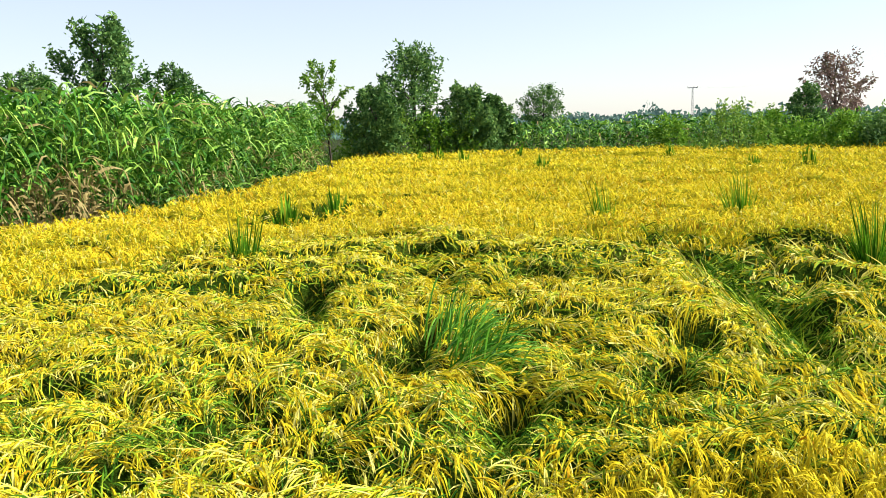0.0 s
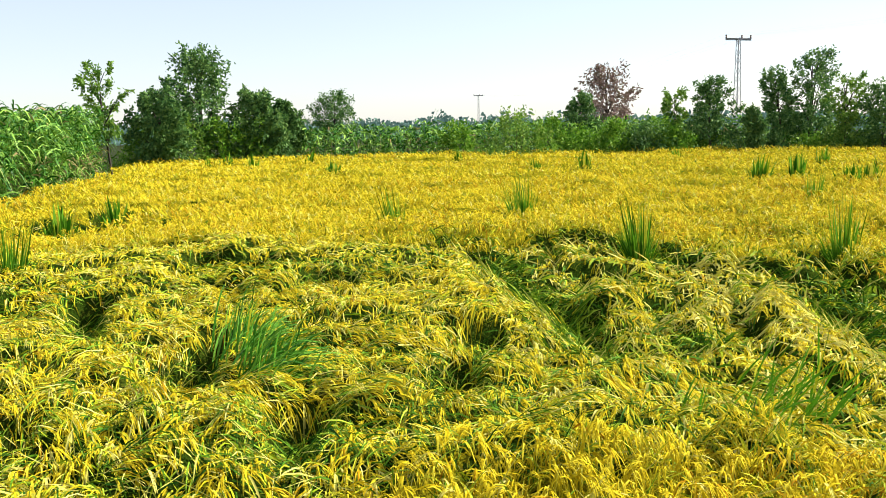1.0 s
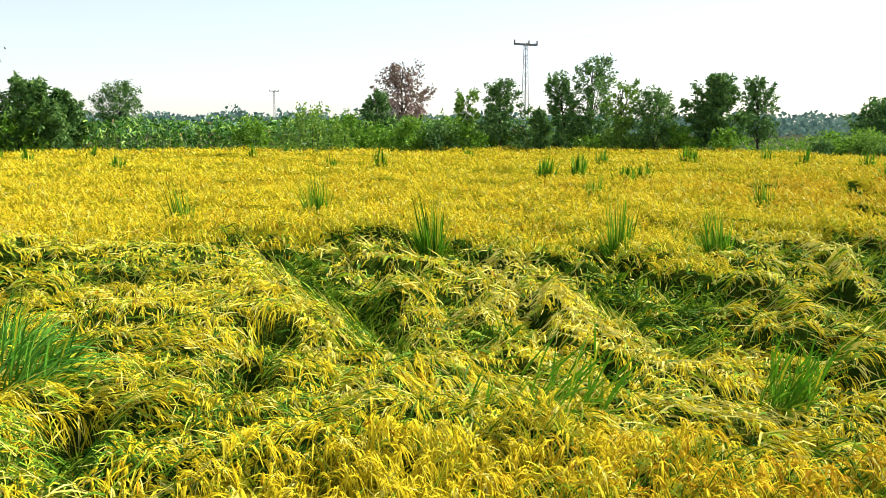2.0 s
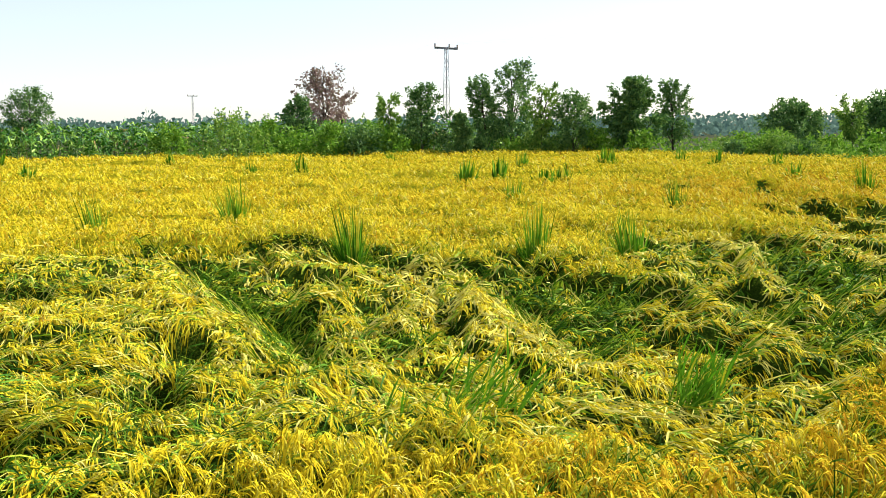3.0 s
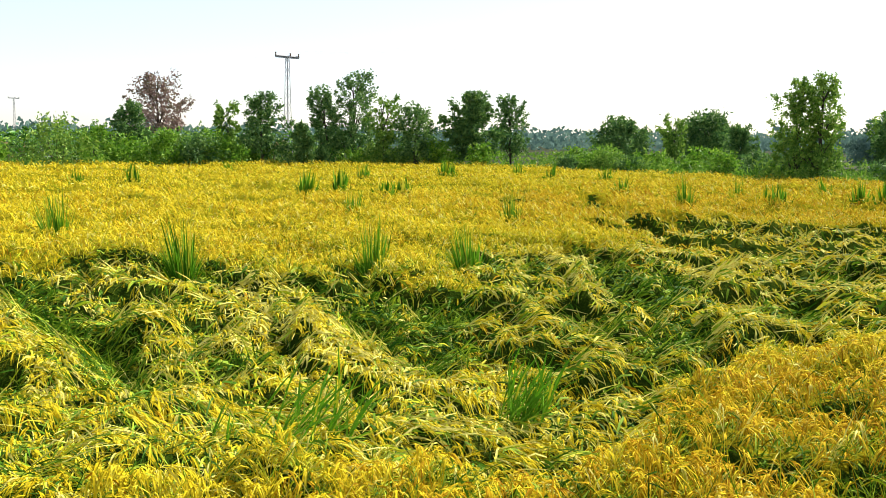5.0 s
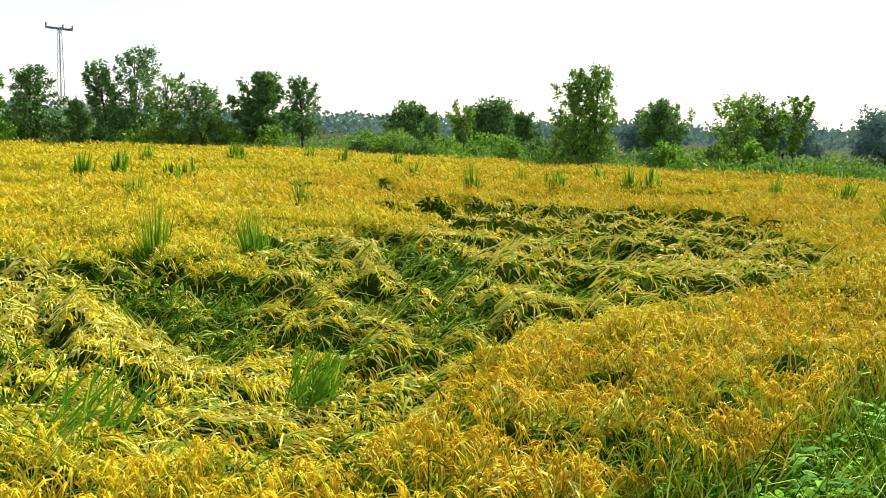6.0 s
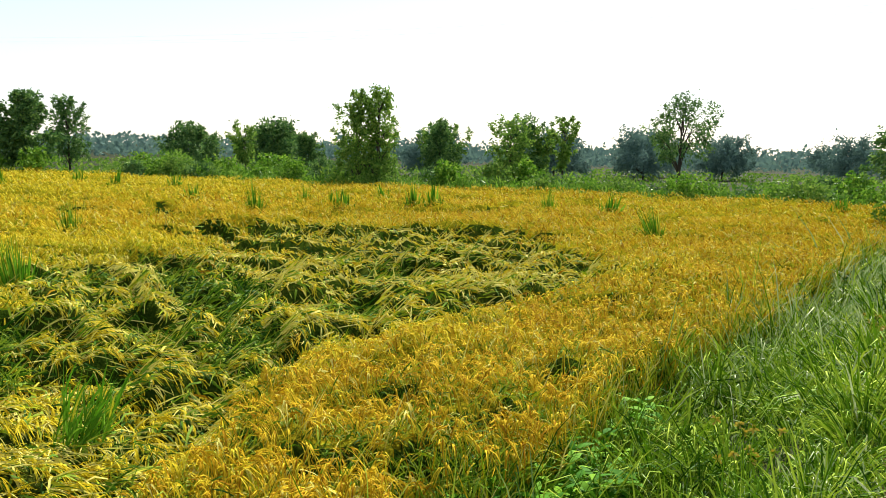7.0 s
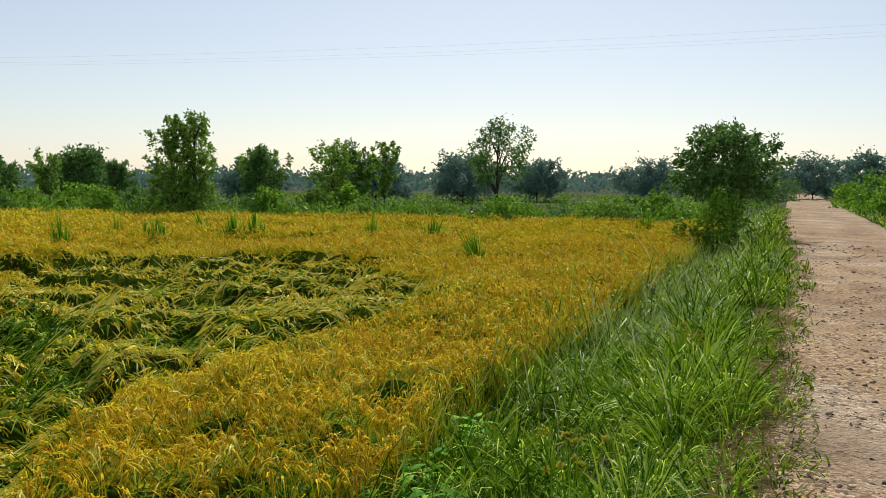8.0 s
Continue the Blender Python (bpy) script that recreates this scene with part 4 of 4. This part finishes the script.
def plant_tree(name, x, y, h, r, style, material, label, category="tree", leaf=0.16, clear=None, thick=1.0):
    """A trunk with tapered limbs and a broken crown of leaf clumps on their ends."""
    holder = new(name)
    g = float(ground_z(np.array([x]), np.array([y]))[0])
    holder.location = (x, y, g)
    holder.rotation_euler[2] = rng.uniform(0, 6.28)
    tagged(holder, label, category)
    limbs, centres, sizes = [], [], []
    bare = {"broad": 0.26, "upright": 0.31, "airy": 0.38, "shrub": 0.03}[style] if clear is None else clear
    clumps = {"broad": 110, "upright": 95, "airy": 60, "shrub": 90}[style]
    per = {"broad": 43, "upright": 40, "airy": 32, "shrub": 21}[style]
    per = int(per * thick)
    foot_r = {"broad": 0.020, "upright": 0.017, "airy": 0.011, "shrub": 0.014}[style] * h
    bend = rng.normal(0, 0.05 * h, 2)
    top = np.array([bend[0], bend[1], h * 0.86])
    stems = 1 if style != "shrub" else 4
    for s in range(stems):
        a = rng.uniform(0, 6.28)
        lean = (0.0 if stems == 1 else 0.45 * r)
        t2 = top * (1 if stems == 1 else 0.75) + np.array([math.cos(a) * lean, math.sin(a) * lean, 0])
        base = np.array([math.cos(a), math.sin(a), 0]) * (0 if stems == 1 else 0.12 * r)
        pts = [base + (t2 - base) * u + np.array([math.sin(3 * u + a), math.cos(2.3 * u + a), 0]) * 0.02 * h * u for u in np.linspace(0, 1, 6)]
        pts[0] = pts[0] - np.array([0, 0, 0.15])
        limbs.append((pts, np.linspace(foot_r, foot_r * 0.18, 6)))
    for i in range(clumps):
        zf = bare + (1 - bare) * (i + rng.random()) / clumps
        t = (zf - bare) / (1 - bare)
        if style == "broad":
            rr = r * (0.55 + 0.5 * math.sin(math.pi * min(1, 0.15 + 0.8 * t)))
            rr *= 1.0 if t < 0.75 else 1.25 - 0.9 * (t - 0.45)
        elif style == "upright":
            rr = r * (0.55 + 0.55 * math.sin(math.pi * (0.2 + 0.6 * t))) * (1.05 - 0.45 * t)
        elif style == "airy":
            rr = r * (0.35 + 0.75 * t) * (1 if t < 0.85 else 0.75)
        else:
            rr = r * math.sqrt(max(0.05, 1 - (t * 0.98) ** 2.2))
        a = rng.uniform(0, 6.28)
        rho = rr * math.sqrt(rng.uniform(0.12, 1.0))
        lump = 1 + 0.34 * math.sin(3 * a + x + 2 * t) + 0.22 * math.sin(5 * a + y + 7 * t)
        c = np.array([math.cos(a) * rho * lump, math.sin(a) * rho * lump, h * zf - 0.06 * h * (rho / (r + 0.01)) ** 2])
        c[:2] += bend * zf
        c[2] = max(0.2, c[2] * 0.92)
        centres.append(c)
        sizes.append(r * {"broad": 0.24, "upright": 0.24, "airy": 0.20, "shrub": 0.24}[style] * rng.uniform(0.5, 1.35))
        if i % (3 if style == "airy" else 8) == 0 and style != "shrub":
            z0 = max(0.12 * h, c[2] - rho * rng.uniform(0.6, 1.1) - 0.15 * h * rng.random())
            u0 = z0 / (h * 0.86)
            s0 = np.array([bend[0] * u0, bend[1] * u0, z0])
            mid = s0 * 0.45 + c * 0.55 + np.array([0, 0, 0.05 * h])
            limbs.append(([s0, mid, c], [foot_r * 0.42, foot_r * 0.25, foot_r * 0.06]))
    part("trunk", tubes_mesh("trunk", limbs, M_BARK, 5), holder)
    part("crown", crown_mesh("crown", centres, sizes, per, leaf, material, np.array([bend[0] * 0.5, bend[1] * 0.5, h * (bare + 0.25)])), holder)
    return holder


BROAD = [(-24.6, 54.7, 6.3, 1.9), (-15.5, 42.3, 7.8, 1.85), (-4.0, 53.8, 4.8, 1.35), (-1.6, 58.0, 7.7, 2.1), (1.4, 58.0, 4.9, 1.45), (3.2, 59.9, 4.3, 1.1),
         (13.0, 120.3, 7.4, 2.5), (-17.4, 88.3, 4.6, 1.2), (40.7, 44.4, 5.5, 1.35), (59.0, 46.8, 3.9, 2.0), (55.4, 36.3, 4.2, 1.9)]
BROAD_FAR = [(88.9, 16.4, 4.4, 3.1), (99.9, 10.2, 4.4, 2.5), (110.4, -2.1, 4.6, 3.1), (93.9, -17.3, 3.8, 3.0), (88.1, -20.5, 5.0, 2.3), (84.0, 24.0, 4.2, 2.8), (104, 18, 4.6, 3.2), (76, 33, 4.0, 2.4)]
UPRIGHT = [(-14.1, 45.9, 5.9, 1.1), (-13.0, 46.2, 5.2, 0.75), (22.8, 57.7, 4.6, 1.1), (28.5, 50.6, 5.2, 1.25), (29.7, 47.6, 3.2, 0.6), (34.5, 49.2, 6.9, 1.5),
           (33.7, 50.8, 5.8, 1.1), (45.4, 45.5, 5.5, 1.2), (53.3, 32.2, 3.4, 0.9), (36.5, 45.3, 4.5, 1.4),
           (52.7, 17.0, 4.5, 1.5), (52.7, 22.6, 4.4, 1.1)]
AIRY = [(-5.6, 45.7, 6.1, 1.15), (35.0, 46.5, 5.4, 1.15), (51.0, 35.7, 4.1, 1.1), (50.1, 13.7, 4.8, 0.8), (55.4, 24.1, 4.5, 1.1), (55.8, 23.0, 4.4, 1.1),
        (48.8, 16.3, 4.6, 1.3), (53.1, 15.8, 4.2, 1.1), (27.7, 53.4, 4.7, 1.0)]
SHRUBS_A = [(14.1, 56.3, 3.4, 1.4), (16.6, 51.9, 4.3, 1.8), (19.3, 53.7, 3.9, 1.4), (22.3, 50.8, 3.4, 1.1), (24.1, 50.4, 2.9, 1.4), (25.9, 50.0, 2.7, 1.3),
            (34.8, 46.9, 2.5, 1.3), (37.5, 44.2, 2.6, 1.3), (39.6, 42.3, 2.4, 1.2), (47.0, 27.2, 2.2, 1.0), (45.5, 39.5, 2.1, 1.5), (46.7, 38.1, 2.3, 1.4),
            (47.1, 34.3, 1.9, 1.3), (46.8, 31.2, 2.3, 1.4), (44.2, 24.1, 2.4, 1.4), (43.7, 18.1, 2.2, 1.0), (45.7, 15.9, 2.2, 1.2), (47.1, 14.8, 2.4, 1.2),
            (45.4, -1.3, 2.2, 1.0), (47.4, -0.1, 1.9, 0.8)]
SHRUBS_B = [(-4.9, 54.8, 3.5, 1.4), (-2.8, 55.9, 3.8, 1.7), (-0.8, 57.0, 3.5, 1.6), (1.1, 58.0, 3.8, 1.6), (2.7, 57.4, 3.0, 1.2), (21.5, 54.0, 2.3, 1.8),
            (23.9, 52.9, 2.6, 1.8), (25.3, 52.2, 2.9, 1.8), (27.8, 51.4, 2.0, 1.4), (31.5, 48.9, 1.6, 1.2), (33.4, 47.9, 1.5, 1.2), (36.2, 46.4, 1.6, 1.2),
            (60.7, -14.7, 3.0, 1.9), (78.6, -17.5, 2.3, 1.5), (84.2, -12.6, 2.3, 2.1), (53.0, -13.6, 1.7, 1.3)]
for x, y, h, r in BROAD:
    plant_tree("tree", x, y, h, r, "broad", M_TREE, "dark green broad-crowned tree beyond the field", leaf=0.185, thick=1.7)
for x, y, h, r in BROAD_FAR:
    plant_tree("tree", x, y, h, r, "broad", M_FAR_HAZE, "hazy distant broad-crowned tree", leaf=0.24, thick=1.2)
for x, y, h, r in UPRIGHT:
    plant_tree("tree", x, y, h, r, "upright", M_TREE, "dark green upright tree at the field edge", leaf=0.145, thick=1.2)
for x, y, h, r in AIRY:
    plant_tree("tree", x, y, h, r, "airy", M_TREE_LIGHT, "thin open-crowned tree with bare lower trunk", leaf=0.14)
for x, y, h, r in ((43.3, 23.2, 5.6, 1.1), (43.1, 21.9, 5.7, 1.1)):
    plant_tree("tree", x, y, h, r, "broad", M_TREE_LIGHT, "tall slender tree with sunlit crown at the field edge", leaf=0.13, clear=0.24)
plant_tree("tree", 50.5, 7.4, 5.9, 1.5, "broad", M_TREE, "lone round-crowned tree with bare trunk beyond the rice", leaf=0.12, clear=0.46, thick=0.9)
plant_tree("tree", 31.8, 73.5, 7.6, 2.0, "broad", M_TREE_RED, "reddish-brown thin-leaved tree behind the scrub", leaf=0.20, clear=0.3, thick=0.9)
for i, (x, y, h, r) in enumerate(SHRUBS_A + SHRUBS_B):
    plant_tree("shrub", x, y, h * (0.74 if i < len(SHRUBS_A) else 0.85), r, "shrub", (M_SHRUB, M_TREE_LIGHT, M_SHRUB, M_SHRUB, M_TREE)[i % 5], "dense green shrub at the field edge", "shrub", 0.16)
plant_tree("roadside_tree", 28.9, -3.2, 3.8, 1.22, "broad", M_TREE, "dark bushy roadside tree with ragged crown", "tree", 0.090, 0.52, 2.6)
plant_tree("shrub", 26.8, -2.45, 1.9, 0.95, "shrub", M_SHRUB, "low leafy shrub under the roadside tree", "shrub", 0.09, None, 1.6)

for i in range(30):
    hy = -2.0 + 1.35 * i + rng.uniform(-0.5, 0.5)
    plant_tree("shrub", 42.2 + 3.2 * rng.random() + max(0, hy - 30) * -0.25, hy, rng.uniform(0.9, 1.5) * (0.75 + 0.25 * float(smooth(12, 22, hy))), rng.uniform(0.8, 1.4), "shrub", (M_SHRUB, M_TREE, M_TREE_LIGHT)[i % 3], "low dark green bush on the bank past the rice", "shrub", 0.12, None, 0.8)

# ---- far woods and meadow ----
n_w = 48000
wb = radians(-40) + radians(165) * rng.random(n_w)
wd_ = rng.uniform(170, 330, n_w)
wx, wy = wd_ * np.sin(wb), wd_ * np.cos(wb)
crest = 2.9 + 2.2 * vnoise(wb * 57.3, wb * 0 + 3 * np.floor(wd_ / 40), 1.7, 101) + 1.6 * smooth(0.6, 0.95, vnoise(wb * 57.3, wb * 0 + 3 * np.floor(wd_ / 40), 0.5, 102))
wz = crest * rng.random(n_w) * 0.9
wp = np.stack([wx, wy, wz], 1)
ww = unit(rng.normal(0, 1, (n_w, 3)) + UP * 0.4)
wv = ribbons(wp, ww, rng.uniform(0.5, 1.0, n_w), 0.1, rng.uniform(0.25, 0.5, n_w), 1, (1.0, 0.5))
tagged(new("far_woods", mesh_of("far_woods", [(wv, 0)], [M_FAR_HAZE])), "hazy far line of trees on the horizon", "woods", kind="stuff")

n_m = 34000
mb = radians(-5) + radians(120) * rng.random(n_m)
md = 40 + 110 * rng.random(n_m) ** 1.4
mx, my = md * np.sin(mb), md * np.cos(mb)
mu_, mv_ = to_road(mx, my)
ok = (mx > 40.6) & (mv_ > 0.6)
mx, my = mx[ok], my[ok]
n_m = len(mx)
mw = unit(np.stack([rng.normal(0, 0.4, n_m), rng.normal(0, 0.4, n_m), np.ones(n_m)], 1))
mh = 0.12 + 0.28 * vnoise(mx, my, 3.0, 111) ** 2 * 1.6
mvv = ribbons(np.stack([mx, my, ground_z(mx, my)], 1), mw, mh, 0.2, 0.0012 * np.hypot(mx, my), 2, (1.0, 0.9, 0.1))
tagged(new("meadow_growth", mesh_of("meadow_growth", [(mvv, 0)], [M_MEADOW])), "rough green meadow growth past the rice", "grass", kind="stuff")


n_s = 26000
sx = rng.uniform(-7, 44, n_s)
s_edge = np.interp(sx, [-8, -5, 0, 24, 34, 42], [50, 53.0, 56.0, 52.5, 47.0, 40.0])
sy = s_edge + 0.6 + 4.0 * rng.random(n_s) ** 1.5
side_ = rng.random(n_s) < 0.45
sy = np.where(side_, rng.uniform(1, 40, n_s), sy)
sx = np.where(side_, 40.6 + 2.6 * rng.random(n_s) ** 1.3, sx)
s_h = (0.25 + 1.5 * vnoise(sx, sy, 1.6, 131) ** 2) * rng.uniform(0.3, 1.0, n_s)
s_p = np.stack([sx, sy, ground_z(sx, sy) + s_h * rng.random(n_s)], 1)
s_w = unit(rng.normal(0, 0.6, (n_s, 3)) + UP)
s_v = ribbons(s_p, s_w, rng.uniform(0.15, 0.45, n_s), rng.uniform(0, 0.6, n_s), rng.uniform(0.025, 0.05, n_s), 1, (1.0, 0.3))
tagged(new("edge_scrub", mesh_of("edge_scrub", [(s_v, (rng.random(n_s) < 0.4).astype(int))], [M_MEADOW, M_SHRUB])), "low tangled green scrub along the field edge", "scrub", kind="stuff")


# ---- power line ----
def lattice_pole(name, x, y, h, turn, label):
    """A slim four-legged lattice pole with one cross-arm and three insulators."""
    holder = tagged(new(name), label, "power pole")
    holder.location = (x, y, 0)
    holder.rotation_euler[2] = radians(turn)
    w0, w1 = 0.29, 0.12
    corner = [(-1, -1), (1, -1), (1, 1), (-1, 1)]

    def at(c, z):
        w = w0 + (w1 - w0) * z / h
        return np.array([corner[c % 4][0] * w, corner[c % 4][1] * w, z])
    for c in range(4):
        part("leg", tubes_mesh("leg", [([at(c, -0.2), at(c, h)], [0.032, 0.028])], M_STEEL, 4), holder)
    n = 12
    braces = []
    for i in range(n):
        z0, z1 = h * i / n, h * (i + 1) / n
        for c in range(4):
            a, b = (c, c + 1) if i % 2 else (c + 1, c)
            braces.append(([at(a, z0), at(b, z1)], [0.014, 0.014]))
    part("bracing", tubes_mesh("bracing", braces, M_STEEL, 4), holder)
    arm = part("cross_arm", tubes_mesh("cross_arm", [([(-1.35, 0, h), (1.35, 0, h)], [0.075, 0.075]), ([(-1.35, 0, h - 0.12), (1.35, 0, h - 0.12)], [0.05, 0.05])], M_STEEL, 4), holder)
    for dx in (-1.3, 0.35, 1.3):
        part("insulator", tubes_mesh("insulator", [([(dx, 0, h), (dx, 0, h + 0.1), (dx, 0, h + 0.12), (dx, 0, h + 0.3)], [0.04, 0.09, 0.06, 0.08])], M_STONE, 6), arm)
    return holder


lattice_pole("power_pole", 43.2, 72.1, 9.4, 8, "grey steel lattice power pole with cross-arm")
lattice_pole("power_pole", 64.4, 235.4, 10.5, 8, "distant grey lattice power pole")
lattice_pole("power_pole", 29.0, -58.0, 9.4, 8, "grey steel lattice power pole with cross-arm")
for dx in (-1.3, 0.35, 1.3):
    for (x0, y0, z0), (x1, y1, z1) in (((43.2, 72.1, 9.7), (29.0, -58.0, 9.7)), ((43.2, 72.1, 9.7), (64.4, 235.4, 10.8))):
        pts = [((x0 + dx) + (x1 - x0) * u, y0 + (y1 - y0) * u, z0 + (z1 - z0) * u - 9.0 * u * (1 - u)) for u in np.linspace(0, 1, 15)]
        tagged(new("power_wire", tubes_mesh("power_wire", [(pts, [0.0015] * 15)], M_TAR, 3)), "thin dark overhead wire strung between poles", "wire", "overhead wires")


# ---- broad-leaved weeds and flowers at the edge of the rice ----
leaf_meshes = []
for k in range(5):
    v = ribbons(np.zeros((1, 3)), np.array([[1.0, 0.0, 0.0]]), rng.uniform(0.08, 0.13), rng.uniform(0.2, 0.7), rng.uniform(0.016, 0.025), 4,
                (0.25, 0.95, 1.0, 0.6, 0.05), np.array([[0.0, 1.0, 0.0]]))
    leaf_meshes.append(mesh_of("leaf", [(v, 0)], [M_WEED]))


def weed(x, y, h, turn):
    """A bushy weed: ten stems, each with its leaves set spirally along it."""
    holder = tagged(new("broadleaf_weed"), "bright green broad-leaved weed at the crop edge", "weed", "weeds on the verge")
    holder.location = (x, y, float(ground_z(np.array([x]), np.array([y]))[0]))
    holder.rotation_euler[2] = turn
    for s in range(10):
        a = s * 0.9
        tip = np.array([0.24 * math.cos(a), 0.24 * math.sin(a), h * rng.uniform(0.55, 0.95)])
        stem = part("stem", tubes_mesh("stem", [([np.zeros(3), tip * 0.5 + [0, 0, 0.04], tip], [0.006, 0.005, 0.003])], M_VERGE, 5), holder)
        for i in range(22):
            p = tip * (0.25 + 0.75 * i / 21)
            leaf = part("leaf", leaf_meshes[(i + s) % 5], stem)
            leaf.matrix_basis = pose(p[0], p[1], p[2], rng.uniform(-25, 25), rng.uniform(-40, -5), math.degrees(a) + i * 137.5) @ Matrix.Scale(rng.uniform(0.7, 1.25), 4)


for i, (u, v, h) in enumerate([(4.6, 2.05, 0.85), (4.9, 2.2, 0.92), (5.4, 2.35, 0.88), (4.2, 1.9, 0.8), (6.1, 2.4, 0.92), (5.7, 2.05, 0.75), (7.0, 2.4, 0.88), (4.0, 2.2, 0.75), (4.4, 2.3, 0.7), (5.1, 2.0, 0.65), (5.3, 2.75, 1.0), (6.4, 2.95, 1.08), (4.7, 2.55, 0.9)]):
    wx_, wy_ = to_world(u, v - 0.15)
    weed(wx_, wy_, 0.62 * h, i * 1.7)


def flower_weed(x, y, h):
    holder = tagged(new("yellow_weed"), "small yellowing weed among roadside grass", "weed", "weeds on the verge")
    g = float(ground_z(np.array([x]), np.array([y]))[0])
    holder.location = (x, y, g)
    n = 12
    a = rng.uniform(0, 6.28, n)
    tips = np.stack([0.17 * np.cos(a) * rng.random(n), 0.17 * np.sin(a) * rng.random(n), h * rng.uniform(0.6, 1.0, n)], 1)
    for t in tips:
        part("stem", tubes_mesh("stem", [([np.zeros(3), t * 0.6, t], [0.003, 0.003, 0.002])], M_VERGE, 4), holder)
    p = np.repeat(tips, 14, 0)
    v = ribbons(p, unit(rng.normal(0, 1, (len(p), 3)) + UP * 0.5), 0.03, 0.2, 0.008, 2, (0.4, 1.0, 0.3))
    part("blossom", mesh_of("blossom", [(v, (rng.random(len(p)) < 0.45).astype(int))], [M_FLOWER, M_VERGE]), holder)


for u, v, h in ((8.6, 0.55, 0.42), (9.0, 0.7, 0.45), (5.0, 0.85, 0.55)):
    fx_, fy_ = to_world(u, v)
    flower_weed(fx_, fy_, h)


# ---- stones and broken tar on the road ----
def pebble(name, seed, fine=False):
    bm = bmesh.new()
    bmesh.ops.create_icosphere(bm, subdivisions=2 if fine else 1, radius=1.0)
    for v in bm.verts:
        v.co *= 0.72 + 0.5 * noise.noise(v.co * 1.1 + Vector((seed, 0, 0)))
        v.co.z *= 0.55
    me = bpy.data.meshes.new(name)
    bm.to_mesh(me)
    bm.free()
    return me


stones_a = [pebble("stone", s * 3.1) for s in range(5)]
for me in stones_a:
    me.materials.append(M_STONE)
flints = [pebble("tar_chip", 40 + s * 2.3) for s in range(4)]
for me in flints:
    me.materials.append(M_TAR)


def road_top(u, v):
    return float(road_height(np.array([u]), np.array([v]))[0])


for k, (u, v, s) in enumerate([(5.5, 0.02, 0.075), (5.45, -0.16, 0.055), (6.0, 0.03, 0.06), (7.1, -0.45, 0.05), (5.2, 0.06, 0.05), (6.4, 0.1, 0.045)]):
    ob = new("stone", stones_a[k % 5])
    x, y = to_world(u, v)
    ob.matrix_world = pose(x, y, road_top(u, min(v, 0.05)) + 0.2 * s, 0, 0, k * 50) @ Matrix.Diagonal((s, s * 0.8, s, 1))
    tagged(ob, "loose pinkish-grey stone at the road edge", "stone", "stones on the road")
gravel_v, gravel_f, gravel_m = [], [], []
octa = [(1, 0.2, 0), (-1, -0.3, 0.1), (0.2, 1, 0), (-0.3, -1, 0), (0.35, 0.3, 0.42), (-0.3, 0, -0.4)]
octa_f = [(0, 2, 4), (2, 1, 4), (1, 3, 4), (3, 0, 4), (2, 0, 5), (1, 2, 5), (3, 1, 5), (0, 3, 5)]
protos = [([tuple(q * rng.uniform(0.6, 1.2) for q in c) for c in octa], octa_f) for _ in range(9)]
for k in range(10000):
    u = 3.5 + 22 * rng.random() ** 2.2 if k % 6 else -11 + 15 * rng.random()
    v = -ROAD_WIDTH * rng.random() if k % 4 else rng.normal(-0.05, 0.12)
    if vnoise(u, v * 2, 0.5, 121) < 0.38 and k % 4:
        continue
    j = int(rng.integers(0, 9))
    s = (0.006 + 0.020 * rng.random() ** 3) * (1 + max(u, 0) / 20)
    vs, fs = protos[j]
    x, y = to_world(u, v)
    z = road_top(u, min(v, 0.12)) + 0.05 * s
    a = rng.uniform(0, 6.28)
    b0 = len(gravel_v)
    for q in vs:
        gravel_v.append((x + s * (q[0] * math.cos(a) - 0.7 * q[1] * math.sin(a)), y + s * (q[0] * math.sin(a) + 0.7 * q[1] * math.cos(a)), z + s * q[2]))
    gravel_f += [tuple(i + b0 for i in f) for f in fs]
    gravel_m += [0 if j < 6 else 1] * len(fs)
gme = bpy.data.meshes.new("road_gravel")
gme.from_pydata(gravel_v, [], gravel_f)
gme.materials.append(M_STONE)
gme.materials.append(M_TAR)
gme.polygons.foreach_set("material_index", np.array(gravel_m, np.int32))
tagged(new("road_gravel", gme), "loose gravel and dark chips on the dirt road", "gravel", kind="stuff")

n_l = 6500
lu, lv = 3.5 + 12 * rng.random(n_l) ** 1.5, rng.normal(0.08, 0.13, n_l)
lx, ly = to_world(lu, lv)
la = rng.uniform(0, 6.28, n_l)
lz = np.maximum(ground_z(lx, ly), np.where(lv < 0.15, ROAD_Z + 0.03, 0)) + 0.045
lvv = ribbons(np.stack([lx, ly, lz], 1), unit(np.stack([np.cos(la), np.sin(la), rng.uniform(-0.05, 0.3, n_l)], 1)), rng.uniform(0.03, 0.14, n_l), 0.1, 0.0035, 2, (0.9, 1.0, 0.4))
tagged(new("straw_litter", mesh_of("straw_litter", [(lvv, 0)], [M_DEBRIS])), "dry straw and leaf litter along the road edge", "litter", kind="stuff")
